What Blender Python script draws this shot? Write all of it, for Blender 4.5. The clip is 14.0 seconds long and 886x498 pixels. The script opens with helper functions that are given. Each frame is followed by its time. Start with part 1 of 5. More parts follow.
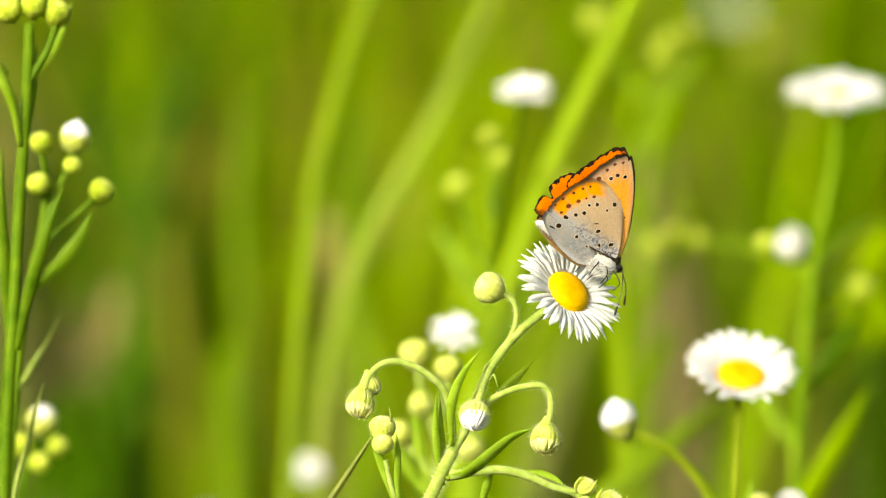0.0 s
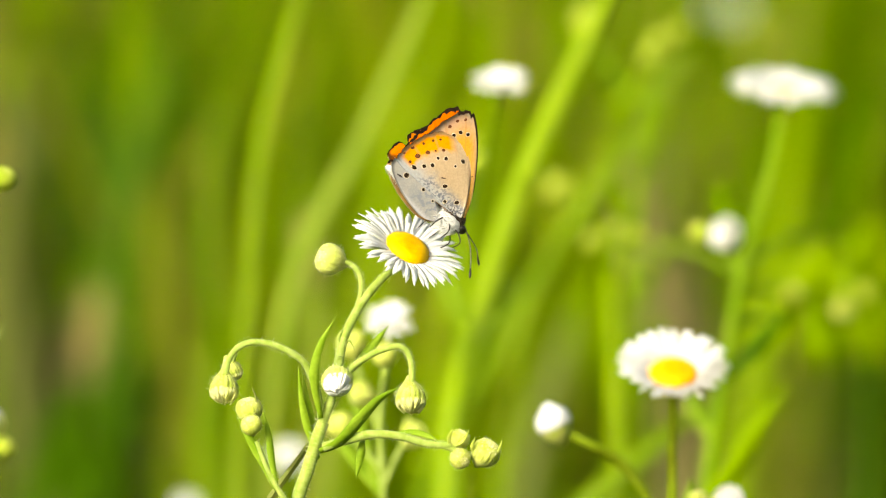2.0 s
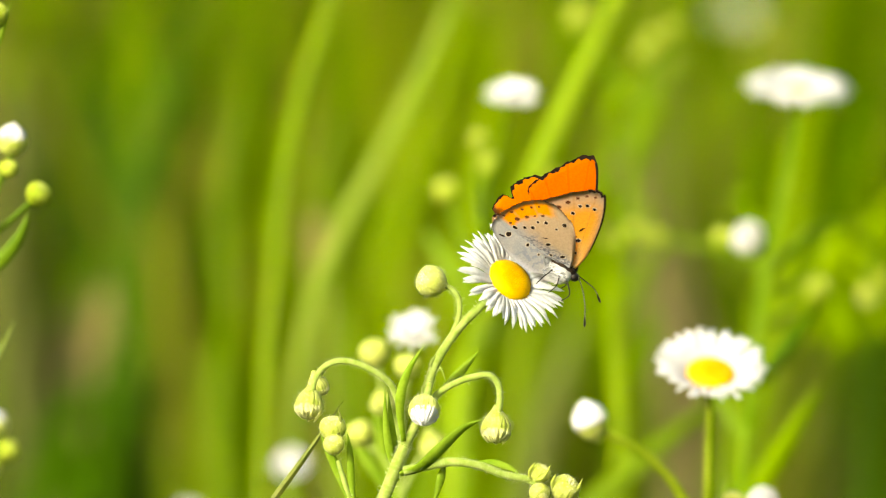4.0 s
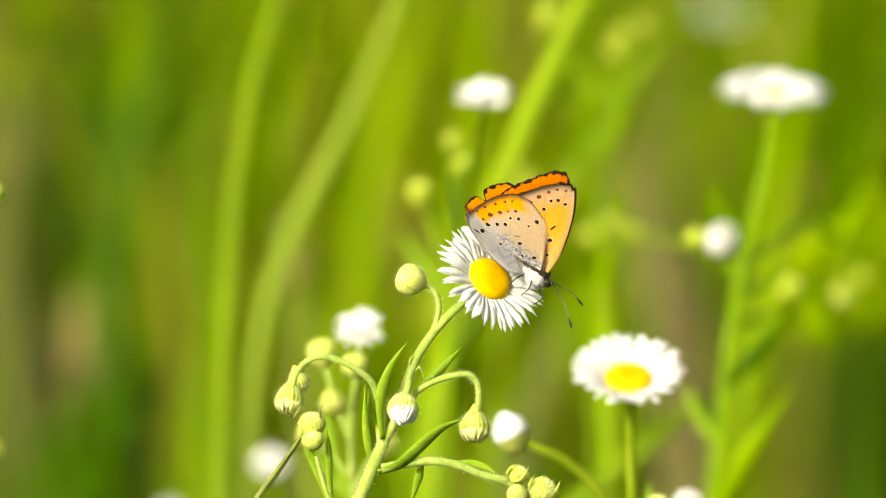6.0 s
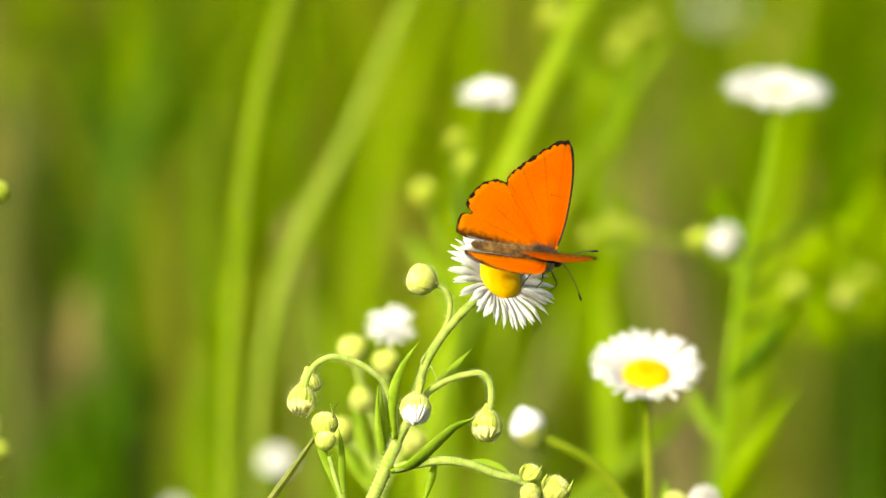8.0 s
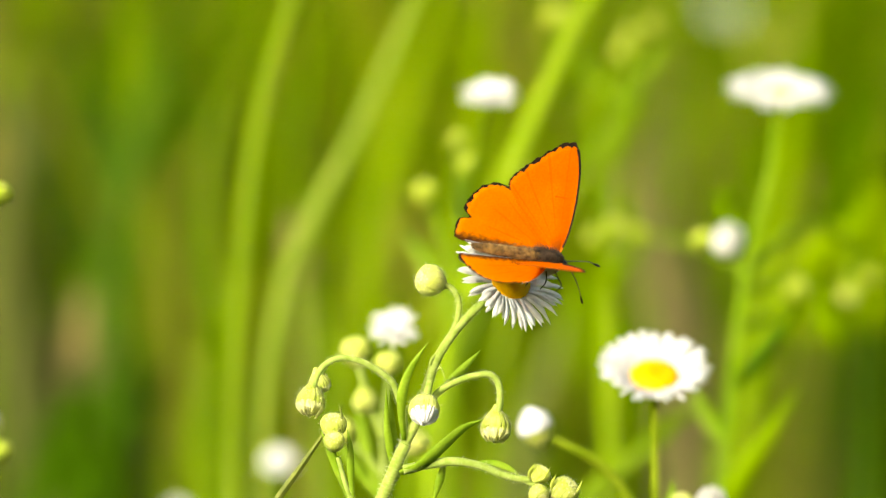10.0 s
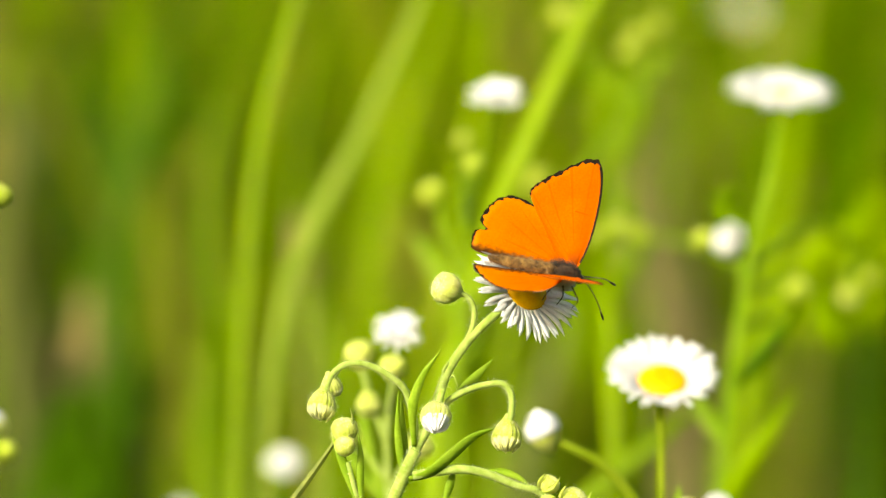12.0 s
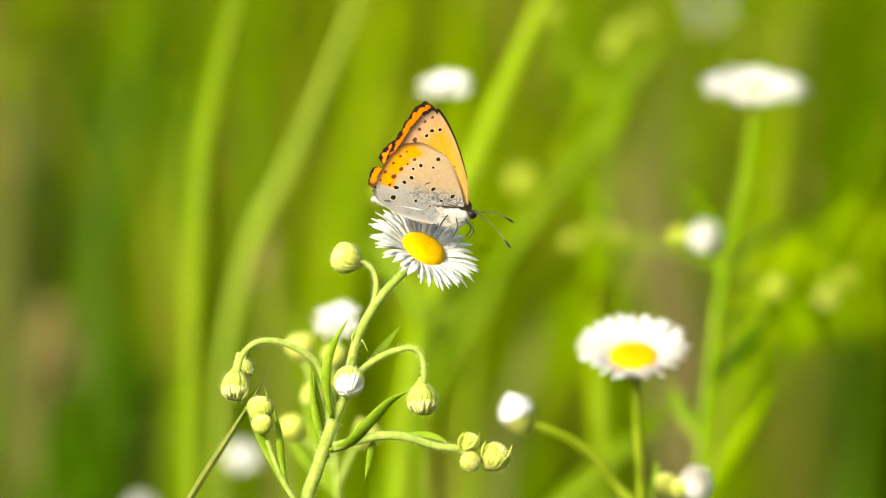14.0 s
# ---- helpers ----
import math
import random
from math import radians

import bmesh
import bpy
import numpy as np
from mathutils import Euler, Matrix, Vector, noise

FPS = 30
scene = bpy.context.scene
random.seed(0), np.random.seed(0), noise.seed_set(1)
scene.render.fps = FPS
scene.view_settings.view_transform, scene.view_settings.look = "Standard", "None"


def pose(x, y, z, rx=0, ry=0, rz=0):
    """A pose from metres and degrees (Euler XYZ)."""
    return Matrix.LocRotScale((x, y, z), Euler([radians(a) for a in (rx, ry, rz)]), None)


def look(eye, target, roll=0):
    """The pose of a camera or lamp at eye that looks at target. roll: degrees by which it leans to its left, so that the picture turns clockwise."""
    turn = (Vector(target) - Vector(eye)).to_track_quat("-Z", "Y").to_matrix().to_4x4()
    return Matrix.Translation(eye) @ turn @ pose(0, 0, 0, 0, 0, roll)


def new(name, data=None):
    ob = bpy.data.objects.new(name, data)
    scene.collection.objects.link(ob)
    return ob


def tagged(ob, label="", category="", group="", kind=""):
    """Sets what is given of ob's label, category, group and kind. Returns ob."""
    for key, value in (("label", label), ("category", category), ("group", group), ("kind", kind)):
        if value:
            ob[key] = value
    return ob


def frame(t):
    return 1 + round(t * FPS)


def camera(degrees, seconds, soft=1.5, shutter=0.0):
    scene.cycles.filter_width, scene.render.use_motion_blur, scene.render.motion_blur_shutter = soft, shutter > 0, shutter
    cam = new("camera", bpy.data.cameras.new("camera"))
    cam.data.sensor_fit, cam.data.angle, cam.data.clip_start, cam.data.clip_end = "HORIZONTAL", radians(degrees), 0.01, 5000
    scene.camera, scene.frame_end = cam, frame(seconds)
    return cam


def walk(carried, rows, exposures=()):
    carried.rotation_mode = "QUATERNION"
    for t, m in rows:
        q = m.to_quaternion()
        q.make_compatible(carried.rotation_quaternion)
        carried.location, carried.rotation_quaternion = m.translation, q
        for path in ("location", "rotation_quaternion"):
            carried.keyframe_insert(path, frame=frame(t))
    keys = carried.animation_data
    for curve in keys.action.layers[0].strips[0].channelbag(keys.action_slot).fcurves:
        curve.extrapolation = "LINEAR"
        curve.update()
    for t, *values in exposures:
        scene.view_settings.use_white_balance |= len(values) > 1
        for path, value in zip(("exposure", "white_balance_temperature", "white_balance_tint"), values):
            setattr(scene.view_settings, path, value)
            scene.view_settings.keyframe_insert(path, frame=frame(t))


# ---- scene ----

# A still telephoto camera before a meadow, wide open, focused on a butterfly about a metre away.
SECONDS, LENS = 14.0, 7.0
EYE_HEIGHT, FOCUS = 0.34, 1.05
cam = camera(LENS, SECONDS, soft=1.15)
EYE = pose(0, 0, EYE_HEIGHT, 90, 0, 0)
walk(cam, [(0.0, EYE), (SECONDS, EYE)])
cam.data.dof.use_dof = True
cam.data.dof.focus_distance = FOCUS
cam.data.dof.aperture_fstop = 12.8
cam.data.dof.aperture_blades = 0

# ---- light ----
SUN_HEIGHT, SUN_TURN = 24.0, 216.0   # degrees above the horizon; bearing from +y, clockwise
world = bpy.data.worlds.new("sky")
scene.world = world
world.use_nodes = True
sky = world.node_tree.nodes.new("ShaderNodeTexSky")
sky.sky_type, sky.sun_disc = "NISHITA", False
sky.dust_density, sky.ozone_density = 7.0, 0.5
sky.sun_elevation, sky.sun_rotation = radians(SUN_HEIGHT), radians(SUN_TURN)
world.node_tree.links.new(sky.outputs[0], world.node_tree.nodes["Background"].inputs[0])
world.node_tree.nodes["Background"].inputs[1].default_value = 0.15
lamp = bpy.data.lights.new("sun", "SUN")
lamp.energy, lamp.angle, lamp.color = 2.6, radians(1.5), (1.0, 0.96, 0.88)
sun = new("sun", lamp)
bearing, rise = radians(SUN_TURN), radians(SUN_HEIGHT)
toward = Vector((math.sin(bearing) * math.cos(rise), math.cos(bearing) * math.cos(rise), math.sin(rise)))
sun.matrix_world = look(toward * 10, (0, 0, 0))
scene.view_settings.exposure = 1.16
scene.view_settings.use_white_balance = True
scene.view_settings.white_balance_temperature, scene.view_settings.white_balance_tint = 6950, 3


# ---- materials ----
def ramp(nt, fac, stops):
    node = nt.nodes.new("ShaderNodeValToRGB")
    el = node.color_ramp.elements
    while len(el) < len(stops):
        el.new(0.5)
    for e, (p, c) in zip(el, stops):
        e.position, e.color = p, (*c, 1)
    nt.links.new(fac, node.inputs[0])
    return node.outputs[0]


def noise_tex(nt, size, detail=3.0, vector=None):
    """Noise whose features are about size metres across."""
    tex = nt.nodes.new("ShaderNodeTexNoise")
    tex.inputs["Scale"].default_value = 1.0 / size
    tex.inputs["Detail"].default_value = detail
    if vector is None:
        vector = nt.nodes.new("ShaderNodeTexCoord").outputs["Object"]
    nt.links.new(vector, tex.inputs["Vector"])
    return tex.outputs["Fac"]


def mixed(nt, kind, fac, a, b):
    node = nt.nodes.new("ShaderNodeMix")
    node.data_type, node.blend_type = "RGBA", kind
    for socket, value in ((node.inputs[0], fac), (node.inputs[6], a), (node.inputs[7], b)):
        if isinstance(value, (int, float)):
            socket.default_value = value
        elif isinstance(value, tuple):
            socket.default_value = (*value, 1)
        else:
            nt.links.new(value, socket)
    return node.outputs[2]


def mathy(nt, op, a, b=0.0, c=0.0):
    node = nt.nodes.new("ShaderNodeMath")
    node.operation = op
    for socket, value in zip(node.inputs, (a, b, c)):
        if isinstance(value, (int, float)):
            socket.default_value = value
        else:
            nt.links.new(value, socket)
    return node.outputs[0]


def surface(name, colour, rough=0.5, thin=0.0, bump=0.0, bump_size=0.0005, sheen=0.0, gloss=0.2):
    """A node material. colour(nt) gives its colour socket; thin: the share of light that passes through, as in a leaf."""
    m = bpy.data.materials.new(name)
    m.use_nodes = True
    nt = m.node_tree
    bsdf = nt.nodes["Principled BSDF"]
    col = colour(nt)
    nt.links.new(col, bsdf.inputs["Base Color"])
    bsdf.inputs["Roughness"].default_value = rough
    bsdf.inputs["Specular IOR Level"].default_value = gloss
    bsdf.inputs["Sheen Weight"].default_value = sheen
    if bump:
        node = nt.nodes.new("ShaderNodeBump")
        node.inputs["Strength"].default_value = bump
        node.inputs["Distance"].default_value = bump_size
        nt.links.new(noise_tex(nt, bump_size * 2), node.inputs["Height"])
        nt.links.new(node.outputs[0], bsdf.inputs["Normal"])
    if thin:
        tr = nt.nodes.new("ShaderNodeBsdfTranslucent")
        nt.links.new(col, tr.inputs[0])
        mix = nt.nodes.new("ShaderNodeMixShader")
        mix.inputs[0].default_value = thin
        nt.links.new(bsdf.outputs[0], mix.inputs[1])
        nt.links.new(tr.outputs[0], mix.inputs[2])
        nt.links.new(mix.outputs[0], nt.nodes["Material Output"].inputs[0])
    return m


def mottled(a, b, size=0.002, fine=None):
    """Colour between a and b in soft patches, with a finer grain and a tint of its own for each object."""
    def colour(nt):
        c = ramp(nt, noise_tex(nt, size), [(0.32, a), (0.68, b)])
        c = mixed(nt, "MULTIPLY", 0.35, c, ramp(nt, noise_tex(nt, fine or size * 0.15), [(0.3, (0.6, 0.6, 0.6)), (0.7, (1, 1, 1))]))
        info = nt.nodes.new("ShaderNodeObjectInfo")
        return mixed(nt, "MULTIPLY", 0.25, c, ramp(nt, info.outputs["Random"], [(0, (0.6, 0.7, 0.6)), (1, (1, 1, 1))]))
    return colour


STEM = surface("young_stem", mottled((0.31, 0.43, 0.06), (0.47, 0.58, 0.15), 0.0012), 0.65, 0.35, 0.5, 0.0002, 0.15, 0.05)
STALK = surface("far_stem", mottled((0.165, 0.31, 0.004), (0.25, 0.39, 0.018), 0.004), 0.5, 0.35, gloss=0.05)
BUD = surface("downy_bud", mottled((0.60, 0.70, 0.11), (0.78, 0.82, 0.27), 0.0015), 0.6, 0.4, 0.2, 0.0002, 0.1, 0.08)
BRACT = surface("bract", mottled((0.53, 0.63, 0.08), (0.74, 0.78, 0.21), 0.0012), 0.6, 0.4, 0.3, 0.0002, 0.05, 0.08)
FAR_BUD = surface("green_bud", mottled((0.36, 0.48, 0.02), (0.52, 0.62, 0.07), 0.002), 0.6, 0.35, gloss=0.05)
CREAM = surface("cream_florets", mottled((0.78, 0.80, 0.24), (0.87, 0.87, 0.46), 0.0012), 0.6, 0.35, 0.3, 0.0002, 0.05, 0.08)
HAIR = surface("plant_down", mottled((0.80, 0.83, 0.45), (0.88, 0.90, 0.64), 0.002), 0.6, 0.4)
OLD_STALK = surface("yellowing_stem", mottled((0.18, 0.255, 0.005), (0.25, 0.33, 0.015), 0.004), 0.55, 0.3, gloss=0.08)
EDGE_STALK = surface("deep_green_stem", mottled((0.075, 0.16, 0.003), (0.14, 0.245, 0.008), 0.004), 0.5, 0.3, gloss=0.08)
TWIG = surface("olive_stalk", mottled((0.13, 0.17, 0.02), (0.22, 0.25, 0.04), 0.003), 0.55, 0.2, 0.3, 0.0002)
LEAF = surface("leaf", mottled((0.21, 0.36, 0.012), (0.32, 0.48, 0.034), 0.003), 0.45, 0.35, 0.4, 0.0003, 0.0, 0.1)
GRASS = surface("grass_blade_green", mottled((0.19, 0.32, 0.001), (0.275, 0.41, 0.003), 0.02, 0.002), 0.5, 0.35, gloss=0.02)
# the grass green again, darker: shade put into the colour of blades and leaves
GRASS_SHADED = surface("grass_blade_shaded_green", mottled((0.105, 0.20, 0.001), (0.165, 0.27, 0.002), 0.03, 0.003), 0.5, 0.35, gloss=0.02)
# darkest of the greens, mostly for the background at left and right
GRASS_DARK = surface("dark_grass_green", mottled((0.036, 0.096, 0.001), (0.060, 0.138, 0.0015), 0.03, 0.003), 0.5, 0.3, gloss=0.04)
GRASS_PALE = surface("pale_grass", mottled((0.26, 0.42, 0.004), (0.34, 0.50, 0.010), 0.02, 0.002), 0.5, 0.35, gloss=0.03)
DRY = surface("dry_stalk", mottled((0.28, 0.23, 0.075), (0.38, 0.32, 0.12), 0.01, 0.001), 0.7, 0.15, gloss=0.02)
OLIVE = surface("dull_grass", mottled((0.095, 0.115, 0.025), (0.145, 0.16, 0.042), 0.03, 0.003), 0.6, 0.25, gloss=0.02)
FADED = surface("faded_grass", mottled((0.105, 0.13, 0.03), (0.165, 0.185, 0.05), 0.03, 0.003), 0.6, 0.25, gloss=0.02)
TAUPE = surface("withered_grass", mottled((0.14, 0.122, 0.05), (0.19, 0.165, 0.07), 0.03, 0.003), 0.6, 0.25, gloss=0.02)
# the highlight on one slanting stem, painted in as a paler green
GRASS_SHEEN = surface("grass_with_sheen", mottled((0.28, 0.42, 0.02), (0.34, 0.48, 0.04), 0.02, 0.002), 0.45, 0.35, gloss=0.08)
PETAL = surface("white_petal", mottled((0.85, 0.86, 0.87), (0.91, 0.92, 0.93), 0.004), 0.6, 0.5, gloss=0.05)
RAYS = surface("young_white_rays", mottled((0.71, 0.72, 0.72), (0.81, 0.82, 0.82), 0.002), 0.7, 0.15, gloss=0.05)
DISC = surface("yellow_florets", mottled((0.77, 0.43, 0.002), (0.85, 0.53, 0.003), 0.001), 0.6, 0.2, 0.15, 0.0001, gloss=0.1)
DISC_RIPE = surface("ripe_florets", mottled((0.76, 0.33, 0.002), (0.84, 0.42, 0.003), 0.001), 0.6, 0.1, 0.3, 0.0001, gloss=0.1)
DARK = surface("black_chitin", mottled((0.010, 0.008, 0.007), (0.03, 0.025, 0.02), 0.0005), 0.35)
FUR_DARK = surface("dark_fur", mottled((0.012, 0.009, 0.007), (0.085, 0.052, 0.028), 0.0007), 0.8, 0.05, 0.0, 0.0005, 0.05)
FUR_TAN = surface("tan_fur", mottled((0.06, 0.03, 0.008), (0.42, 0.245, 0.07), 0.0011), 0.8, 0.1, 0.0, 0.0005, 0.1)
FUR_PALE = surface("white_fur", mottled((0.80, 0.80, 0.81), (0.90, 0.90, 0.90), 0.0006), 0.8, 0.3, 0.0, 0.0005, 0.1)
SPOT = surface("black_scales", mottled((0.008, 0.006, 0.005), (0.035, 0.02, 0.012), 0.0004), 0.8, gloss=0.02)
RING = surface("pale_scales", mottled((0.66, 0.57, 0.42), (0.74, 0.66, 0.52), 0.0004), 0.6, 0.2)
RUST = surface("rust_scales", mottled((0.09, 0.03, 0.008), (0.16, 0.05, 0.012), 0.0004), 0.6, 0.1)


def uv(nt):
    node = nt.nodes.new("ShaderNodeSeparateXYZ")
    nt.links.new(nt.nodes.new("ShaderNodeUVMap").outputs[0], node.inputs[0])
    return node.outputs[0], node.outputs[1]


def veined(nt, col, count, dark, amount):
    u, v = uv(nt)
    wave = mathy(nt, "ABSOLUTE", mathy(nt, "SUBTRACT", mathy(nt, "FRACT", mathy(nt, "MULTIPLY", u, count)), 0.5))
    line = mathy(nt, "MULTIPLY", mathy(nt, "LESS_THAN", wave, 0.055), amount)
    return mixed(nt, "MIX", line, col, dark)


def scales(nt, col):
    return mixed(nt, "MULTIPLY", 0.3, col, ramp(nt, noise_tex(nt, 0.00028, 3), [(0.32, (0.55, 0.53, 0.50)), (0.62, (1, 1, 1))]))


def along(nt, axis):
    """The place along one axis of the wing's own plane, in millimetres."""
    node = nt.nodes.new("ShaderNodeSeparateXYZ")
    nt.links.new(nt.nodes.new("ShaderNodeTexCoord").outputs["Object"], node.inputs[0])
    return mathy(nt, "MULTIPLY", node.outputs[axis], 1000.0)


def between(nt, value, low, high):
    """0 below low, 1 above high, soft between."""
    node = nt.nodes.new("ShaderNodeMapRange")
    node.interpolation_type = "SMOOTHSTEP"
    node.inputs[1].default_value, node.inputs[2].default_value = low, high
    nt.links.new(value, node.inputs[0])
    return node.outputs[0]


def upper_colour(hind):
    def colour(nt):
        u, v = uv(nt)
        c = ramp(nt, noise_tex(nt, 0.004), [(0.3, (0.92, 0.215, 0.0005)), (0.7, (0.95, 0.27, 0.001))])
        c = veined(nt, c, 9, (0.62, 0.10, 0.002), 0.28)
        if hind:
            c = mixed(nt, "MIX", between(nt, v, 0.55, 0.95), c, (0.95, 0.32, 0.002))
            edge = mathy(nt, "ADD", along(nt, 2), mathy(nt, "MULTIPLY", noise_tex(nt, 0.0006), 1.6))
            dusk = mathy(nt, "MULTIPLY", mathy(nt, "SUBTRACT", 1.0, between(nt, edge, 0.2, 1.5)), 0.93)
            c = mixed(nt, "MIX", dusk, c, (0.055, 0.022, 0.010))
        else:
            # the darker bar at the end of the cell, and the deeper orange along the front edge
            bar = mathy(nt, "MULTIPLY", mathy(nt, "LESS_THAN", mathy(nt, "ABSOLUTE", mathy(nt, "SUBTRACT", along(nt, 2), 8.0)), 0.11),
                        mathy(nt, "LESS_THAN", mathy(nt, "ABSOLUTE", mathy(nt, "ADD", along(nt, 0), 1.0)), 0.95))
            c = mixed(nt, "MIX", mathy(nt, "MULTIPLY", bar, 0.55), c, (0.55, 0.09, 0.002))
            c = mixed(nt, "MIX", mathy(nt, "MULTIPLY", between(nt, along(nt, 0), -2.2, 0.2), 0.5), c, (0.90, 0.15, 0.001))
        base = ramp(nt, v, [(0.05, (0.6, 0.6, 0.6)), (0.20, (0, 0, 0))])
        c = mixed(nt, "MIX", base, c, (0.09, 0.035, 0.012))
        return scales(nt, c)
    return colour


def under_fore(nt):
    u, v = uv(nt)
    c = ramp(nt, v, [(0.0, (0.80, 0.66, 0.40)), (0.2, (0.88, 0.60, 0.18)), (0.45, (0.89, 0.53, 0.04)), (0.72, (0.87, 0.46, 0.04)), (0.86, (0.66, 0.46, 0.24)), (0.97, (0.50, 0.41, 0.31))])
    c = mixed(nt, "MIX", mathy(nt, "MULTIPLY", between(nt, along(nt, 0), -0.2, 1.2), 0.55), c, (0.84, 0.60, 0.28))
    return scales(nt, veined(nt, c, 9, (0.55, 0.28, 0.06), 0.30))


def under_hind(nt):
    u, v = uv(nt)
    height = mathy(nt, "ADD", along(nt, 2), mathy(nt, "MULTIPLY", mathy(nt, "SUBTRACT", noise_tex(nt, 0.0022), 0.5), 2.2))
    c = mixed(nt, "MIX", between(nt, height, -0.6, 2.6), (0.46, 0.49, 0.53), (0.54, 0.435, 0.28))
    c = mixed(nt, "MIX", mathy(nt, "SUBTRACT", 1.0, between(nt, v, 0.04, 0.20)), c, (0.74, 0.75, 0.78))
    dust = mathy(nt, "MULTIPLY", ramp(nt, noise_tex(nt, 0.0004, 4), [(0.48, (0, 0, 0)), (0.56, (0.9, 0.9, 0.9))]), mathy(nt, "SUBTRACT", 1.0, between(nt, height, 0.0, 2.8)))
    c = mixed(nt, "MIX", mathy(nt, "MULTIPLY", dust, mathy(nt, "SUBTRACT", 1.0, between(nt, v, 0.45, 0.8))), c, (0.15, 0.17, 0.23))
    wob = mathy(nt, "ADD", v, mathy(nt, "MULTIPLY", mathy(nt, "SUBTRACT", noise_tex(nt, 0.0011), 0.5), 0.10))
    band = mathy(nt, "MULTIPLY", ramp(nt, wob, [(0.775, (0, 0, 0)), (0.82, (1, 1, 1)), (0.95, (1, 1, 1)), (0.985, (0.25, 0.25, 0.25))]),
                 ramp(nt, u, [(0.37, (0, 0, 0)), (0.43, (1, 1, 1)), (0.68, (1, 1, 1)), (0.71, (0, 0, 0))]))
    c = mixed(nt, "MIX", band, c, (0.90, 0.37, 0.004))
    return scales(nt, veined(nt, c, 9, (0.42, 0.33, 0.24), 0.22))


def fold_colour(nt):
    c = ramp(nt, noise_tex(nt, 0.0016), [(0.35, (0.38, 0.40, 0.43)), (0.65, (0.50, 0.49, 0.47))])
    dust = mathy(nt, "MULTIPLY", ramp(nt, noise_tex(nt, 0.0007, 4), [(0.48, (0, 0, 0)), (0.58, (0.8, 0.8, 0.8))]), between(nt, along(nt, 0), -9.0, -6.0))
    c = mixed(nt, "MIX", dust, c, (0.30, 0.33, 0.40))
    return scales(nt, mixed(nt, "MIX", mathy(nt, "SUBTRACT", 1.0, between(nt, along(nt, 2), -3.8, -3.0)), c, (0.62, 0.63, 0.66)))


UPPER_FORE = surface("orange_forewing", upper_colour(False), 0.5, 0.6, 0.2, 0.0001, 0.0, 0.06)
UPPER_HIND = surface("orange_hindwing", upper_colour(True), 0.5, 0.6, 0.2, 0.0001, 0.0, 0.06)
UNDER_FORE = surface("tawny_forewing", under_fore, 0.55, 0.48, 0.2, 0.0001, 0.0, 0.06)
UNDER_HIND = surface("grey_hindwing", under_hind, 0.55, 0.4, 0.2, 0.0001, 0.0, 0.06)
FOLD_UNDER = surface("pale_fold", fold_colour, 0.6, 0.5, 0.2, 0.0001, 0.0, 0.06)
FOLD_UPPER = surface("buff_fold", mottled((0.16, 0.09, 0.035), (0.34, 0.20, 0.07), 0.001), 0.7, 0.3)


def meadow_colour(nt):
    """Green tufts with duller and drier ones between, blade by blade and tuft by tuft."""
    geo = nt.nodes.new("ShaderNodeNewGeometry")
    each = ramp(nt, geo.outputs["Random Per Island"], [(0.0, (0.095, 0.20, 0.001)), (0.35, (0.175, 0.30, 0.001)), (0.65, (0.25, 0.38, 0.002)), (0.8, (0.25, 0.25, 0.025)), (1.0, (0.34, 0.30, 0.08))])
    tuft = ramp(nt, noise_tex(nt, 0.16, 2), [(0.33, (0.40, 0.55, 0.35)), (0.46, (0.85, 0.80, 1.0)), (0.62, (1.0, 1.0, 0.5))])
    return mixed(nt, "MULTIPLY", 0.85, each, tuft)


MEADOW = surface("meadow_grass", meadow_colour, 0.55, 0.35, gloss=0.03)
SOIL = surface("meadow_soil", mottled((0.04, 0.06, 0.012), (0.09, 0.11, 0.03), 0.3, 0.02), 0.9, 0.0, 0.6, 0.01, gloss=0.05)
HEDGE = surface("hedge_leaves", mottled((0.05, 0.12, 0.006), (0.12, 0.20, 0.02), 0.25, 0.03), 0.6, 0.3)


# ---- building tools ----
RAY = math.tan(radians(LENS / 2)) / 784.0


def spot(a, b, d):
    """The place d metres ahead of the camera's post, by its fitted bearing a across and b down (784, 441: straight ahead)."""
    return Vector(((a - 784) * RAY * d, d, EYE_HEIGHT - (b - 441) * RAY * d))


def mesh_of(name, bm, materials, smooth=True):
    me = bpy.data.meshes.new(name)
    bm.to_mesh(me)
    bm.free()
    for m in materials if isinstance(materials, (list, tuple)) else (materials,):
        me.materials.append(m)
    if smooth:
        me.polygons.foreach_set("use_smooth", [True] * len(me.polygons))
    return me


def part(name, bm, material, parent, label=""):
    ob = new(name, mesh_of(name, bm, material))
    ob.parent = parent
    return tagged(ob, label)


def smooth_line(pts, steps=6):
    """A centripetal Catmull-Rom line through the points, which never overshoots."""
    p = [2 * pts[0] - pts[1], *pts, 2 * pts[-1] - pts[-2]]
    out = []
    for a, b, c, d in zip(p, p[1:], p[2:], p[3:]):
        t1 = max(1e-6, (b - a).length ** 0.5)
        t2 = t1 + max(1e-6, (c - b).length ** 0.5)
        t3 = t2 + max(1e-6, (d - c).length ** 0.5)
        for k in range(steps):
            t = t1 + (t2 - t1) * k / steps
            e = a.lerp(b, t / t1)
            f = b.lerp(c, (t - t1) / (t2 - t1))
            g = c.lerp(d, (t - t2) / (t3 - t2))
            out.append((e.lerp(f, t / t2)).lerp(f.lerp(g, (t - t1) / (t3 - t1)), (t - t1) / (t2 - t1)))
    return out + [pts[-1]]


